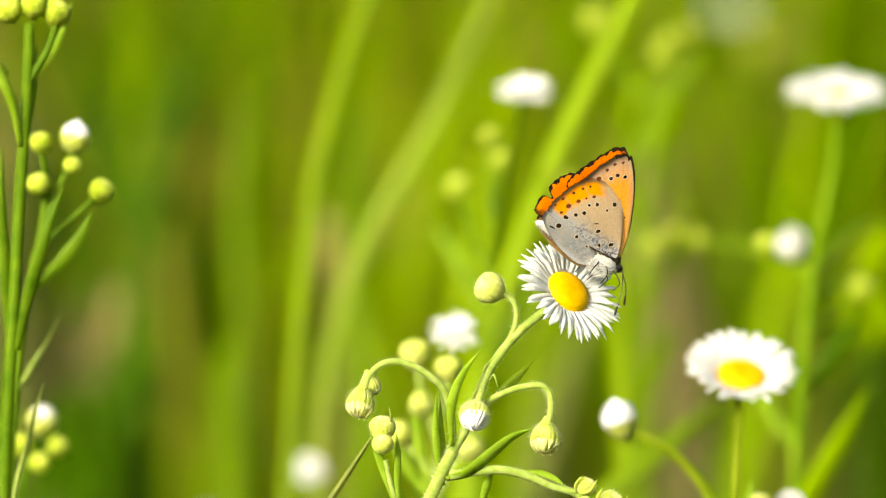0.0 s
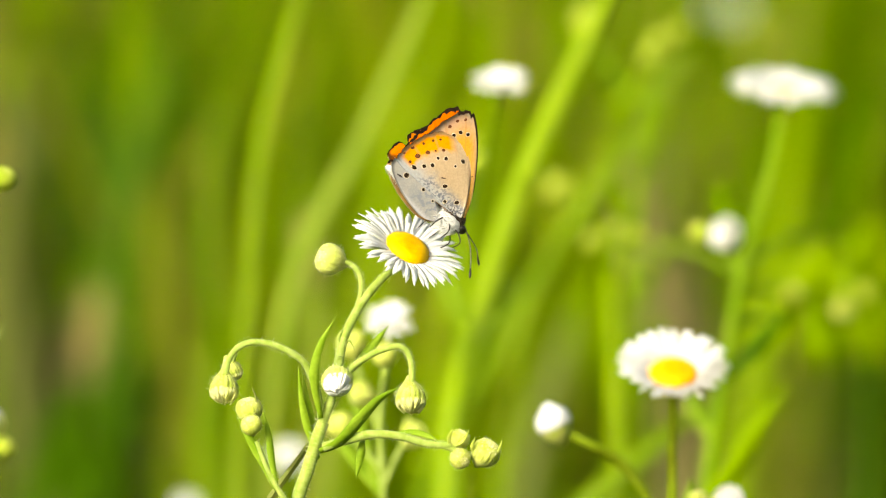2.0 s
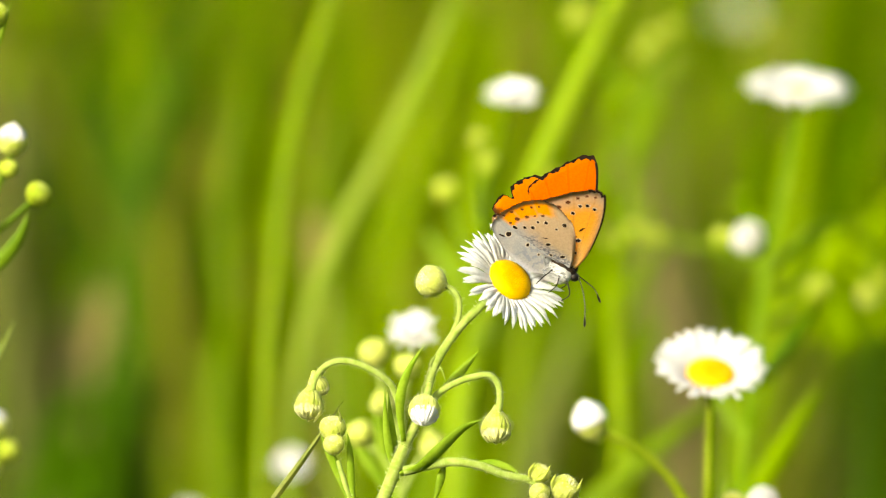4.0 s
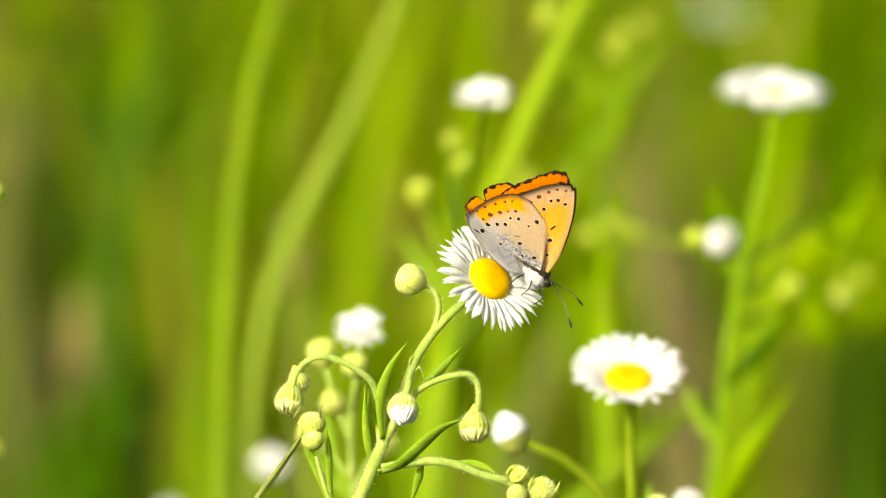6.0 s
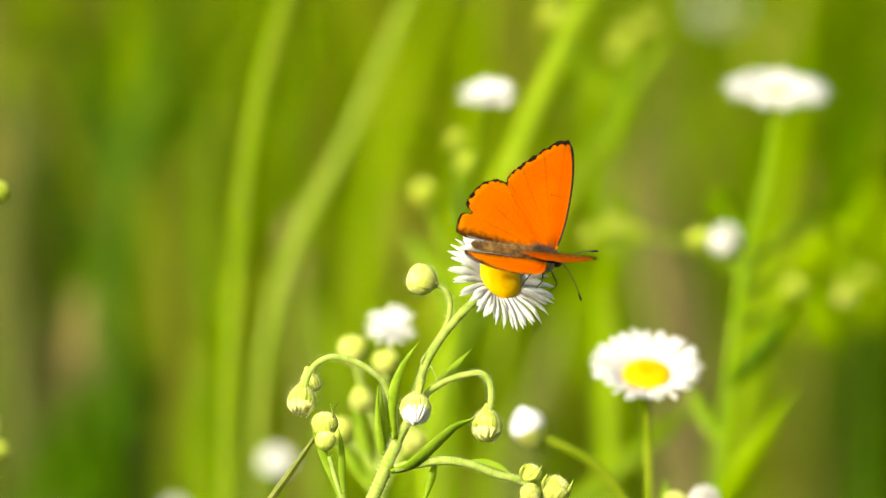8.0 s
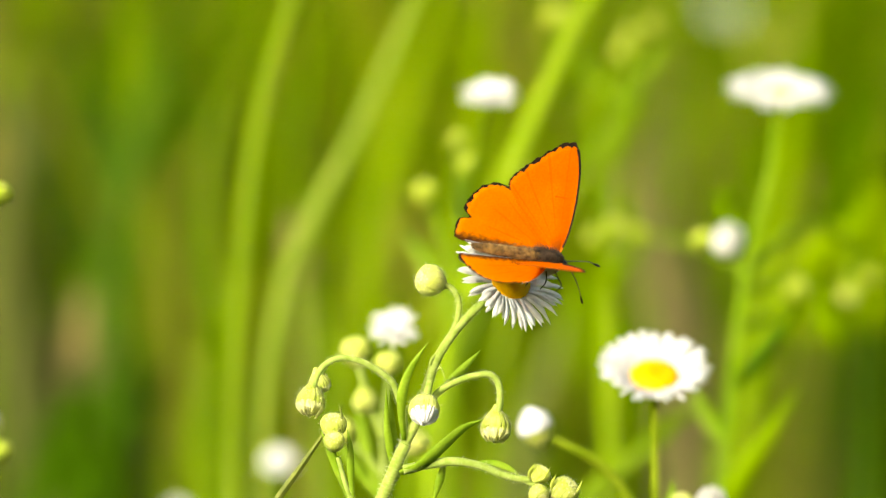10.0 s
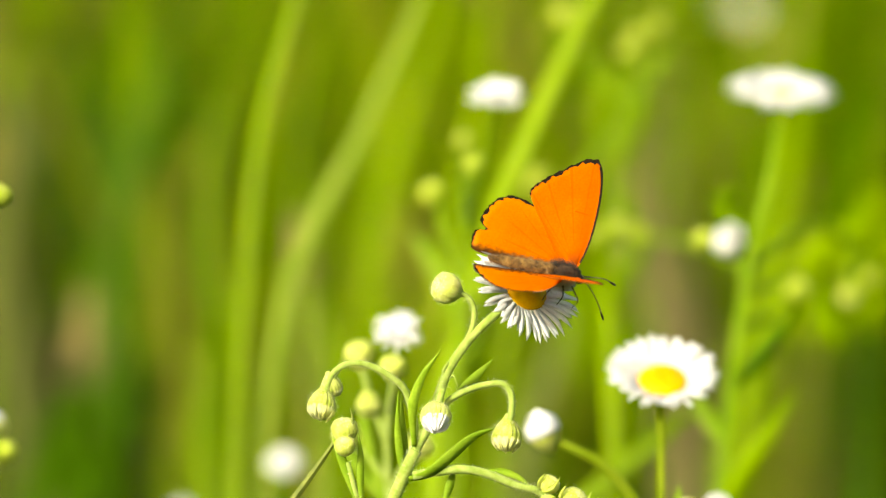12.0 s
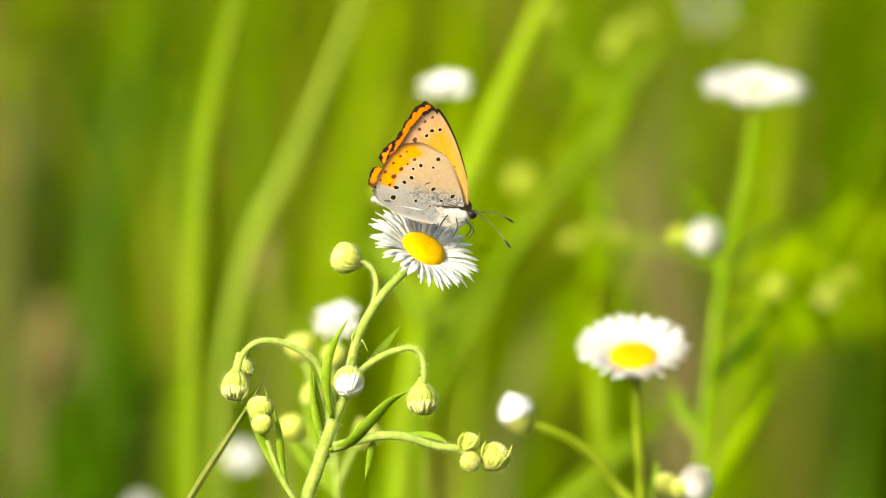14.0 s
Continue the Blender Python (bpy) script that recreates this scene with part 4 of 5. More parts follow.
clump([(150, 980), (150, 860), (160, 760), (172, 660)], 2.04, 14.7, GRASS_DARK, DARK_LABEL)
clump([(-30, 960), (-10, 850), (30, 760), (60, 700)], 2.03, 14.8, GRASS_DARK, DARK_LABEL)
clump([(1545, 960), (1530, 860), (1525, 780), (1530, 700)], 2.14, 16.2, GRASS_DARK, DARK_LABEL)


def thin_grass():
    """Slender blades and dry stalks between the flowers and the meadow, each leaning its own way."""
    rng = random.Random(21)
    out = []
    for k in range(34):
        a = -40 + 1650 * (k + rng.uniform(-0.6, 0.6)) / 33
        tip, lean, bend = rng.uniform(-120, 520), rng.gauss(60, 110), rng.gauss(0, 30)
        d = rng.uniform(1.8, 2.5)
        pick = rng.random()
        if a < 330 or a > 1440:
            kind = GRASS_SHADED if pick < 0.65 else OLIVE
        else:
            kind = (GRASS, GRASS_SHADED, GRASS_PALE, OLIVE, DRY)[int(pick * 3.4 + 0.5 * (pick > 0.93))] if pick < 0.93 else DRY
        label = {GRASS: FRESH, GRASS_SHADED: FRESH, GRASS_PALE: PALE, OLIVE: OLIVE_LABEL, DRY: "dry brown grass stalk, out of focus"}[kind]
        out.append(grass([(a, 930), (a + lean * 0.3 + bend, 930 - (930 - tip) * 0.35), (a + lean * 0.7 + bend, 930 - (930 - tip) * 0.7), (a + lean * 1.5, tip)], d, rng.uniform(3.0, 6.5), kind, label))
    return out


THIN_GRASS = thin_grass()


def seed_head(points, d, radius, label):
    """A dry grass stalk that ends in a bristly spike of small husks."""
    p = Plant("dry_grass_plant", points[0][0], d, label, "grass", "grass seed heads")
    line = smooth_line([p.ground(), *p.line(points)], 6)
    bm = bmesh.new()
    tube(bm, [p.ground(), *p.line(points)], 0.0006, 0.0003, 6)
    part("stalk", bm, DRY, p.ob)
    bm = bmesh.new()
    rng = random.Random(int(points[0][0]))
    top, low = line[-1], p.line(points)[-2]
    axis = (top - low).normalized()
    for k in range(60):
        q, h = k * 2.4, k / 60
        out = Vector((math.cos(q), math.sin(q), 0)).cross(axis).normalized()
        a = low.lerp(top, h)
        lathe(bm, a + out * radius * 0.0005 * (1.1 - h), axis + out * 0.6, [(0, 0.0002), (0.0012, 0.0006), (0.0026, 0.0001)], 6)
        spike(bm, a, a + (axis + out).normalized() * radius * 0.002 * rng.uniform(0.7, 1.1), 0.00008)
    part("spike", bm, DRY, p.ob, "bristly brown spike of husks")
    return p


SEEDS = [seed_head([(560, 980), (556, 700), (548, 500), (540, 400)], 1.46, 2.2, "dry brown grass seed head, out of focus"),
         seed_head([(120, 980), (130, 760), (150, 640), (165, 530)], 1.55, 2.2, "dry brown grass seed head, out of focus")]


# ---- the butterfly ----
FORE_EDGE = [(0.3, 0.0), (0.9, 1.8), (1.3, 4.2), (1.45, 7.5), (1.35, 10.5), (1.0, 13.0), (0.4, 15.0), (-0.5, 16.2), (-1.8, 16.0), (-3.4, 15.0),
             (-5.0, 13.7), (-6.6, 12.3), (-7.9, 11.1), (-8.9, 10.0), (-9.3, 8.8), (-8.8, 7.9), (-7.2, 5.8), (-5.2, 3.3), (-2.8, 1.0), (-1.0, 0.1)]
HIND_EDGE = [(0.1, 0.2), (-0.4, 1.6), (-1.5, 3.4), (-2.7, 5.0), (-4.1, 6.4), (-5.8, 7.4), (-7.6, 8.0), (-9.4, 8.1), (-11.0, 7.5), (-12.3, 6.2),
             (-13.1, 4.6), (-13.7, 2.7), (-14.0, 0.8), (-13.7, -0.6), (-12.6, -0.95), (-9.5, -0.85), (-6.0, -0.65), (-3.0, -0.5), (-1.2, -0.4)]
FOLD_EDGE = [(-1.0, -0.35), (-6.0, -0.45), (-12.9, -0.62), (-13.2, -1.4), (-12.2, -2.4), (-10.6, -3.1), (-8.6, -3.7), (-6.2, -4.0), (-4.0, -3.9), (-1.8, -2.7)]
# spots: ahead, outward, radius, stretch and its turn in degrees
HIND_SPOTS = [(-10.2, 0.25, 0.30, 1.5, 0), (-9.3, 1.4, 0.30, 1, 0), (-8.5, 2.4, 0.30, 1.1, 0), (-8.6, 3.7, 0.24, 1, 0), (-7.7, 4.5, 0.30, 1, 0), (-5.9, 4.7, 0.20, 1, 0),
              (-5.5, 6.05, 0.30, 1.2, 20), (-5.0, 1.55, 0.27, 1.4, 50), (-3.35, 0.0, 0.27, 1, 0), (-2.0, 1.15, 0.30, 1.3, 50), (-6.0, 2.2, 0.07, 6.5, 37), (-2.9, 5.5, 0.10, 1, 0)]
HIND_RUST = [(-12.35, 2.1, 0.22), (-11.6, 3.7, 0.20), (-10.9, 5.0, 0.20), (-10.2, 5.9, 0.16), (-8.8, 5.1, 0.22), (-9.6, 4.2, 0.15), (-10.3, 3.2, 0.28), (-11.0, 1.8, 0.34), (-11.2, 0.4, 0.22), (-12.7, 0.7, 0.18)]
FOLD_SPOTS = [(-10.2, -1.4, 0.38, 1.1, 30), (-10.9, -2.1, 0.12, 4.5, 12), (-6.9, -1.0, 0.24, 1, 0), (-4.7, -1.2, 0.16, 1, 0), (-3.6, -0.95, 0.14, 1, 0)]
FORE_SPOTS = [(-3.1, 10.1, 0.27, 1.2, 0), (-2.5, 11.8, 0.28, 1, 0), (-1.5, 12.3, 0.28, 1.1, 0), (-0.4, 12.1, 0.26, 1.2, 20), (-1.0, 7.7, 0.14, 4.6, 60), (-0.9, 5.5, 0.33, 1.2, 40), (-0.7, 2.9, 0.22, 1.5, 60)]
FORE_RUST = [(-5.4, 10.2, 0.38), (-4.3, 11.7, 0.32), (-3.2, 13.0, 0.24), (-2.1, 13.9, 0.22), (-0.9, 14.2, 0.2)]


def wing(name, edge, side, upper, under, spots, rust, parent, label, border, notch=None, root=(0.0, 0.0), bow_depth=0.35, trim=1.0, inset=0.0, rim=1):
    """A wing in its own plane (x ahead, z outward): a thin two-faced membrane bowed a little, its outer face the spotted underside.
    side: -1 for the right wing, 1 for the left. border: the stretch of the edge with the dark upper margin, and where its narrow part ends."""
    bm = bmesh.new()
    layer = bm.loops.layers.uv.new("UVMap")
    hub = Vector((root[0], 0, root[1]))
    line = smooth_line([Vector((x, 0, z)) for x, z in edge], 6)
    rng = random.Random(3 + side)
    # the worn fringe: short bites between the vein ends
    n, rings = len(line), 12
    worn = [max(0.0, math.sin(i * 1.15 + 1.3 * math.sin(i * 0.23))) for i in range(n)]
    for i in range(n):
        if border[2] < i / n < border[1]:
            line[i] = hub + (line[i] - hub) * trim * (1 - 0.008 * worn[i] - rng.uniform(0, 0.014))
    if notch:
        k = min(range(n), key=lambda i: (line[i] - Vector((notch[0], 0, notch[1]))).length)
        for i, cut in ((k - 1, 0.96), (k, 0.90), (k + 1, 0.91), (k + 2, 0.97)):
            line[i] = hub + (line[i] - hub) * cut

    def arch(share, i):
        return bow_depth * math.sin(math.pi * min(1.0, share)) * min(1.0, max(0.0, (line[i].z - hub.z + 0.9) / 4)) - inset

    def place(i, j, face):
        p = hub + (line[i] - hub) * (j / rings)
        return Vector((p.x, side * (arch(j / rings, i) + face * 0.03), p.z)) * 0.001

    dark = [border[0] <= i / (n - 1) <= border[1] for i in range(n)]
    for face, slot in ((-1, 0), (1, 1)):
        vs = [[bm.verts.new(place(i, max(j, 0.02), face)) for i in range(n)] for j in range(rings + 1)]
        for j in range(rings):
            for i in range(n - 1):
                quad = (vs[j][i], vs[j][i + 1], vs[j + 1][i + 1], vs[j + 1][i])
                f = bm.faces.new(quad)
                f.material_index = slot
                for loop, (a, b) in zip(f.loops, ((i, j), (i + 1, j), (i + 1, j + 1), (i, j + 1))):
                    loop[layer].uv = (a / (n - 1), b / rings)
        if face == -1:
            inner = vs[rings]
        else:
            for i in range(n - 1):
                bm.faces.new((inner[i], inner[i + 1], vs[rings][i + 1], vs[rings][i])).material_index = 2 if dark[i] else rim
    def depth(px, pz):
        q = Vector((px, 0, pz)) - hub
        k = max(range(n), key=lambda e: (line[e] - hub).normalized().dot(q.normalized()))
        return arch(q.length / (line[k] - hub).length, k)

    middle = sum(line, Vector()) / n

    def inward(i):
        along_edge = line[min(n - 1, i + 3)] - line[max(0, i - 3)]
        q = Vector((-along_edge.z, 0, along_edge.x)).normalized()
        return q if q.dot(middle - line[i]) > 0 else -q

    # the dark margin of the upper face: a narrow line along the front, a broken toothed band along the outer edge
    prev = None
    for i in range(n):
        t = i / (n - 1)
        if not dark[i]:
            prev = None
            continue
        end = min(1.0, 0.3 + min(t - border[0], border[1] - t) / 0.06)
        if t < border[2]:
            deep = 0.20 + 0.20 * t / max(border[2], 0.01)
        else:
            deep = end * (0.14 + 0.44 * (1 - worn[i]) ** 2 * rng.uniform(0.1, 1.2) + 0.35 * max(0.0, 1 - abs(t - border[2] - 0.06) / 0.08))
        reach = (line[i] - hub).length
        pair = []
        for q in (1.003, 1 - deep / reach):
            p = hub + (line[i] - hub) * q
            lift = arch(q, i)
            if t < border[2] and q < 1:
                p = line[i] + inward(i) * deep
                lift = depth(p.x, p.z)
            pair.append(bm.verts.new(Vector((p.x, side * (lift - 0.06), p.z)) * 0.001))
        if prev:
            bm.faces.new((prev[0], pair[0], pair[1], prev[1])).material_index = 2
        prev = pair

    if rim == 4:
        prev = None
        for i in range(int(n * 0.10), int(n * 0.45)):
            broad = min(0.50, 0.10 + 1.2 * (i / n - 0.10))
            pair = []
            for q in (-0.02, broad):
                p = line[i] + inward(i) * q
                pair.append(bm.verts.new(Vector((p.x, side * (depth(p.x, p.z) + 0.06), p.z)) * 0.001))
            if prev:
                bm.faces.new((prev[0], pair[0], pair[1], prev[1])).material_index = 2
            prev = pair

    def dot(x, z, r, lift, slot, stretch=1.0, turn=0.0):
        c = bm.verts.new(Vector((x, side * (depth(x, z) + 0.03 + lift + 0.02), z)) * 0.001)
        ring = []
        ca, sa = math.cos(radians(turn)), math.sin(radians(turn))
        for k in range(10):
            a = math.tau * k / 10
            rr = r * rng.uniform(0.85, 1.12)
            u, v = rr * stretch * math.cos(a), rr * math.sin(a)
            px, pz = x + u * ca - v * sa, z + u * sa + v * ca
            ring.append(bm.verts.new(Vector((px, side * (depth(px, pz) + 0.03 + lift), pz)) * 0.001))
        for k in range(10):
            bm.faces.new((c, ring[k], ring[(k + 1) % 10])).material_index = slot

    for x, z, r, stretch, turn in spots:
        if r > 0.15:
            dot(x, z, r + 0.10, 0.02, 3, 1 + (stretch - 1) * 0.6, turn)
        dot(x, z, r, 0.05, 2, stretch, turn)
    for x, z, r in rust:
        dot(x, z, r, 0.03, 4, 1.25, 40)
    return part(name, bm, [upper, under, SPOT, RING, RUST], parent, label)


def butterfly():
    """Body along x with the head ahead, back upward; the origin lies at the root of the forewings."""
    top = tagged(new("butterfly"), "orange copper butterfly with grey spotted wing undersides, on a daisy", "butterfly")
    top.empty_display_size = 0.01
    mm = 0.001

    def bulk(name, start, axis, profile, material, fur, fur_len, label, keep, flat=1.0):
        bm = bmesh.new()
        lathe(bm, Vector(start) * mm, Vector(axis), [(h * mm, r * mm) for h, r in profile], 16)
        rng = random.Random(len(name))
        vs = [v.co.copy() for v in bm.verts]
        mid = Vector(start) * mm
        ax = Vector(axis).normalized()
        for _ in range(fur):
            k = rng.randrange(len(vs) - 16)
            p = vs[k].lerp(vs[k + 16], rng.random()) + Vector((rng.gauss(0, 0.15), rng.gauss(0, 0.15), rng.gauss(0, 0.15))) * mm
            out = p - mid - ax * (p - mid).dot(ax)
            if out.length < 1e-5 or not keep(out.normalized()):
                continue
            spike(bm, p - out * 0.1, p + (out.normalized() - ax * 0.9) * fur_len * mm * rng.uniform(0.5, 1.1), 0.03 * mm)
        bmesh.ops.scale(bm, vec=(1, flat, 1), verts=bm.verts)
        return part(name, bm, material, top, label)

    bulk("thorax", (-3.4, 0, -0.6), (1, 0, 0), [(0, 0.6), (0.5, 1.0), (1.6, 1.35), (2.8, 1.3), (3.7, 0.95), (4.2, 0.6)], FUR_DARK, 1700, 0.9, "dark furry thorax", lambda o: o.z > -0.2, 0.74)
    bulk("breast", (-3.0, 0, -1.5), (1, 0, -0.1), [(0, 0.7), (0.8, 1.25), (1.8, 1.5), (3.0, 1.3), (3.7, 0.7)], FUR_PALE, 1900, 1.3, "white furry breast", lambda o: o.z < 0.3, 0.82)
    abdomen = bulk("abdomen", (-3.0, 0, -0.8), (-1, 0, -0.06), [(0, 0.85), (1.2, 1.0), (3.4, 1.05), (5.8, 0.98), (8.0, 0.78), (9.5, 0.45), (9.9, 0.1)], FUR_TAN, 2200, 0.5, "tan-brown furry abdomen", lambda o: o.z > -0.3, 0.82)
    bulk("belly", (-3.2, 0, -1.65), (-1, 0, -0.02), [(0, 0.7), (1.5, 0.85), (3.8, 0.9), (6.3, 0.85), (8.4, 0.75), (9.8, 0.5), (10.4, 0.15)], FUR_PALE, 1000, 0.5, "white belly", lambda o: o.z < 0.4, 0.6)
    head = bulk("head", (0.5, 0, -1.15), (1, 0, -0.15), [(0, 0.45), (0.3, 0.62), (0.75, 0.68), (1.15, 0.5), (1.35, 0.2)], DARK, 50, 0.35, "black head", lambda o: True)
    antennae = {}
    for s in (-1, 1):
        bm = bmesh.new()
        lathe(bm, Vector((1.05, s * 0.45, -1.2)) * mm, Vector((0.2, s, 0)), [(-0.35 * mm, 0.3 * mm), (-0.1 * mm, 0.56 * mm), (0.15 * mm, 0.5 * mm), (0.33 * mm, 0.2 * mm)], 14)
        part("eye", bm, DARK, head, "black eye")
        bm = bmesh.new()
        pts = [Vector(q) * mm for q in ((1.5, s * 0.3, -0.8), (3.2, s * 0.8, -0.6 - 0.9 * (s < 0)), (5.2, s * 1.4, -0.5 - 2.3 * (s < 0)), (7.0, s * 1.9, -1.1 - 3.3 * (s < 0)))]
        tube(bm, pts, 0.055 * mm, 0.06 * mm, 6)
        pale = len(bm.faces)
        for k, q in enumerate(smooth_line(pts, 6)[1:-1]):
            lathe(bm, q, (pts[-1] - pts[0]), [(-0.16 * mm, 0.06 * mm), (0, 0.095 * mm), (0.16 * mm, 0.06 * mm)], 6)
        d = (pts[-1] - pts[-2]).normalized()
        lathe(bm, pts[-1] - d * 0.4 * mm, d, [(-0.5 * mm, 0.09 * mm), (0.2 * mm, 0.17 * mm), (0.7 * mm, 0.18 * mm), (1.0 * mm, 0.08 * mm)], 8)
        bm.faces.ensure_lookup_table()
        for f in bm.faces[:pale]:
            f.material_index = 1
        antennae[pts[0].copy().freeze()] = part("antenna", bm, [DARK, RING], head, "black clubbed antenna ringed with white")
        for k, (x, reach) in enumerate(((0.0, 1.6), (-1.2, 0.4), (-2.3, -0.9))):
            bm = bmesh.new()
            tube(bm, [Vector(q) * mm for q in ((x, s * 0.6, -2.0), (x + reach * 0.5, s * 1.7, -2.5), (x + reach, s * 2.2, -3.4), (x + reach * 0.9 - 0.3, s * 2.4, -4.8))], 0.13 * mm, 0.07 * mm, 6)
            part("leg", bm, DARK, top, "thin dark leg")
    wings = {}
    for s, word in ((-1, "right"), (1, "left")):
        wings[word + "_fore"] = wing("forewing", FORE_EDGE, s, UPPER_FORE, UNDER_FORE, FORE_SPOTS, FORE_RUST, top, "orange forewing, tawny and black-spotted beneath", (0.02, 0.78, 0.33), bow_depth=0.2, trim=0.965 if s < 0 else 1.0, rim=4)
        hind = wing("hindwing", HIND_EDGE, s, UPPER_HIND, UNDER_HIND, HIND_SPOTS, HIND_RUST, top, "orange hindwing, grey with black spots beneath", (0.27, 0.725, 0.27), (-13.4, 3.0) if s > 0 else None, bow_depth=0.42, trim=0.955 if s < 0 else 1.02)
        wings[word + "_hind"] = hind
        wings[word + "_fold"] = wing("inner_fold", FOLD_EDGE, s, FOLD_UPPER, FOLD_UNDER, FOLD_SPOTS, (), hind, "pale grey inner fold of the hindwing", (0.2, 0.34, 0.3), None, (-4.5, -0.9), 0.0, inset=0.05)
    return top, wings, antennae, abdomen


BUTTERFLY, WINGS, ANTENNAE, ABDOMEN = butterfly()


# ---- what moves ----
def sway(plant, pivot, rows):
    """Wind: rows of seconds, the pivot's bearing across and down, the turn clockwise and the lean away, in degrees."""
    p0 = spot(*pivot, plant.d)
    keys = []
    for t, a, b, turn, lean in rows:
        m = Matrix.Translation(spot(a, b, plant.d)) @ pose(0, 0, 0, -lean, 0, 0) @ pose(0, 0, 0, 0, turn, 0)
        keys.append((t, m @ Matrix.Translation(plant.origin - p0)))
    walk(plant.ob, keys)


def rows_of(times, values, extra=(0, 0)):
    return [(t, *(v if len(v) == 4 else (*v, *extra))) for t, v in zip(times, values)]


TIMES = (0, 0.5, 1, 1.5, 2, 2.5, 5, 5.5, 6, 6.5, 7, 7.5, 8, 10.5, 11, 11.5, 12, 12.5, 13, 13.5, 14)


def motions():
    sway(MAIN, (823, 666), [
        (0, 823, 666, 0, 0), (0.1, 786.1, 647.7, -0.9, -0.1), (0.2, 796.2, 643.5, -0.7, -0.1), (0.3, 780.3, 633.2, -1.3, -0.2), (0.4, 748.4, 631.9, -2.7, -0.3),
        (0.5, 710.4, 618.7, -5.9, -0.3), (0.6, 723.7, 632.1, -3.7, -0.1), (0.7, 744, 640.4, -2.7, 0.2), (0.8, 735.2, 639.8, -3, 0.4), (0.9, 714.5, 633.2, -3.9, 0.7),
        (1, 682.7, 630.6, -4.5, 0.9), (1.1, 667.1, 630.8, -5.2, 0.3), (1.2, 678.5, 635, -4.3, -0.3), (1.3, 720.8, 656.2, -2.8, -0.9), (1.4, 737.2, 651.4, -2, -1.5),
        (1.5, 715.5, 650.7, -2.9, -2.1), (1.6, 704.8, 639.1, -3.9, -1.3), (1.8, 638.5, 626.9, -5.9, 0.4), (2, 573.1, 614.8, -8.3, 2.1), (2.2, 637.4, 633.6, -8, -0.1),
        (2.4, 764.8, 665.5, -4.7, -2.2), (2.5, 776, 688.4, -5.4, -3.3), (2.6, 715.7, 674.9, -7.3, -3.2), (5, 737.1, 654.1, -1.8, -0.6), (5.5, 727.3, 653.2, -2.4, -1.5),
        (6, 695, 652.3, -2.3, -2.1), (6.5, 674.5, 641.4, -4.2, 0.6), (7, 708.4, 647.8, -2.9, 0.2), (7.5, 709.9, 649.6, -2.9, 0), (8, 716.9, 652.1, -2.7, -0.8),
        (10.5, 736.4, 655.2, -2.6, -0.8), (11, 752.6, 659.1, -1.8, -0.7), (11.5, 739.2, 652.7, -2.5, -0.7), (12, 754.1, 665.8, -1.1, -1.2), (12.5, 708.3, 642.1, -2.8, 0.3),
        (12.6, 696.9, 629.1, -4.2, 0.4), (12.7, 671.6, 610.1, -6, -0.8), (12.8, 629.2, 606.1, -7.8, 0.2), (13, 524.5, 568, -11.6, 1.1), (13.2, 521.3, 592.6, -9.9, 2.1),
        (13.5, 629.1, 625.8, -4.6, -1.4), (14, 595.1, 614, -7, -0.2)])
    # its flowering top bends further at the fork: seconds, turn and lean; the bud on the side stalk hangs on as it does
    bends = [
        (0, 0, 0), (0.1, -0.4, 2.9), (0.2, -0.9, 5.8), (0.3, -1.3, 8.7), (0.4, -1.8, 11.6), (0.5, -2.2, 14.5), (0.6, -2, 13.2), (0.7, -1.7, 11.9), (0.8, -1.5, 10.6),
        (0.9, -1.3, 9.3), (1, -1, 8), (1.1, -0.9, 5.3), (1.2, -0.7, 2.7), (1.3, -0.6, 0), (1.4, -0.4, -2.6), (1.5, -0.2, -5.3), (1.6, -0.6, -2.3), (1.8, -1.4, 3.5),
        (2, -2.2, 9.3), (2.2, 0.4, 4.6), (2.4, 3, -0.1), (2.5, 4.2, -2.5), (2.6, 4, -2.4), (5, -0.9, -1.5), (5.5, -0.8, -4.2), (6, -1.1, -4.4), (6.5, -1.4, 0.7), (7, -0.6, -2.1),
        (7.5, -1, -4.3), (8, -1.4, -5.6), (10.5, -1.4, -4.6), (11, -1.7, -5.7), (11.5, -2, -4.9), (12, -0.9, -5.6), (12.5, -2.1, -1.7), (12.6, -1.7, 0.5), (12.7, -1.2, 2.8),
        (12.8, -0.8, 5), (13, 0, 9.4), (13.2, 0, 7.1), (13.5, 0.1, 3.7), (14, -1.7, 9.3)]
    fork, knot = MAIN.at(800, 800), MAIN.at(852, 728, 1)
    bent = [(t, Matrix.Translation(fork) @ pose(0, 0, 0, -lean, 0, 0) @ pose(0, 0, 0, 0, turn, 0) @ Matrix.Translation(-fork)) for t, turn, lean in bends]
    for piece in MAIN.upper:
        if piece is not MAIN.head:
            walk(piece, bent)
    # the daisy turns up its face in the strongest gust
    nods = ((0, 0), (12.5, 0), (12.7, 5), (12.8, 12), (13.0, 24), (13.2, 18), (13.5, 1), (14.0, 2))
    tilts = [np.interp(t, [n[0] for n in nods], [n[1] for n in nods]) for t, _ in bent]
    neck = Matrix.Translation(MAIN.neck)
    walk(MAIN.head, [(t, m @ neck @ pose(0, 0, 0, -a, 0, 0) @ neck.inverted()) for (t, m), a in zip(bent, tilts)])
    for piece in MAIN.hung:
        walk(piece, [(t, Matrix.Translation(m @ knot - knot)) for t, m in bent])
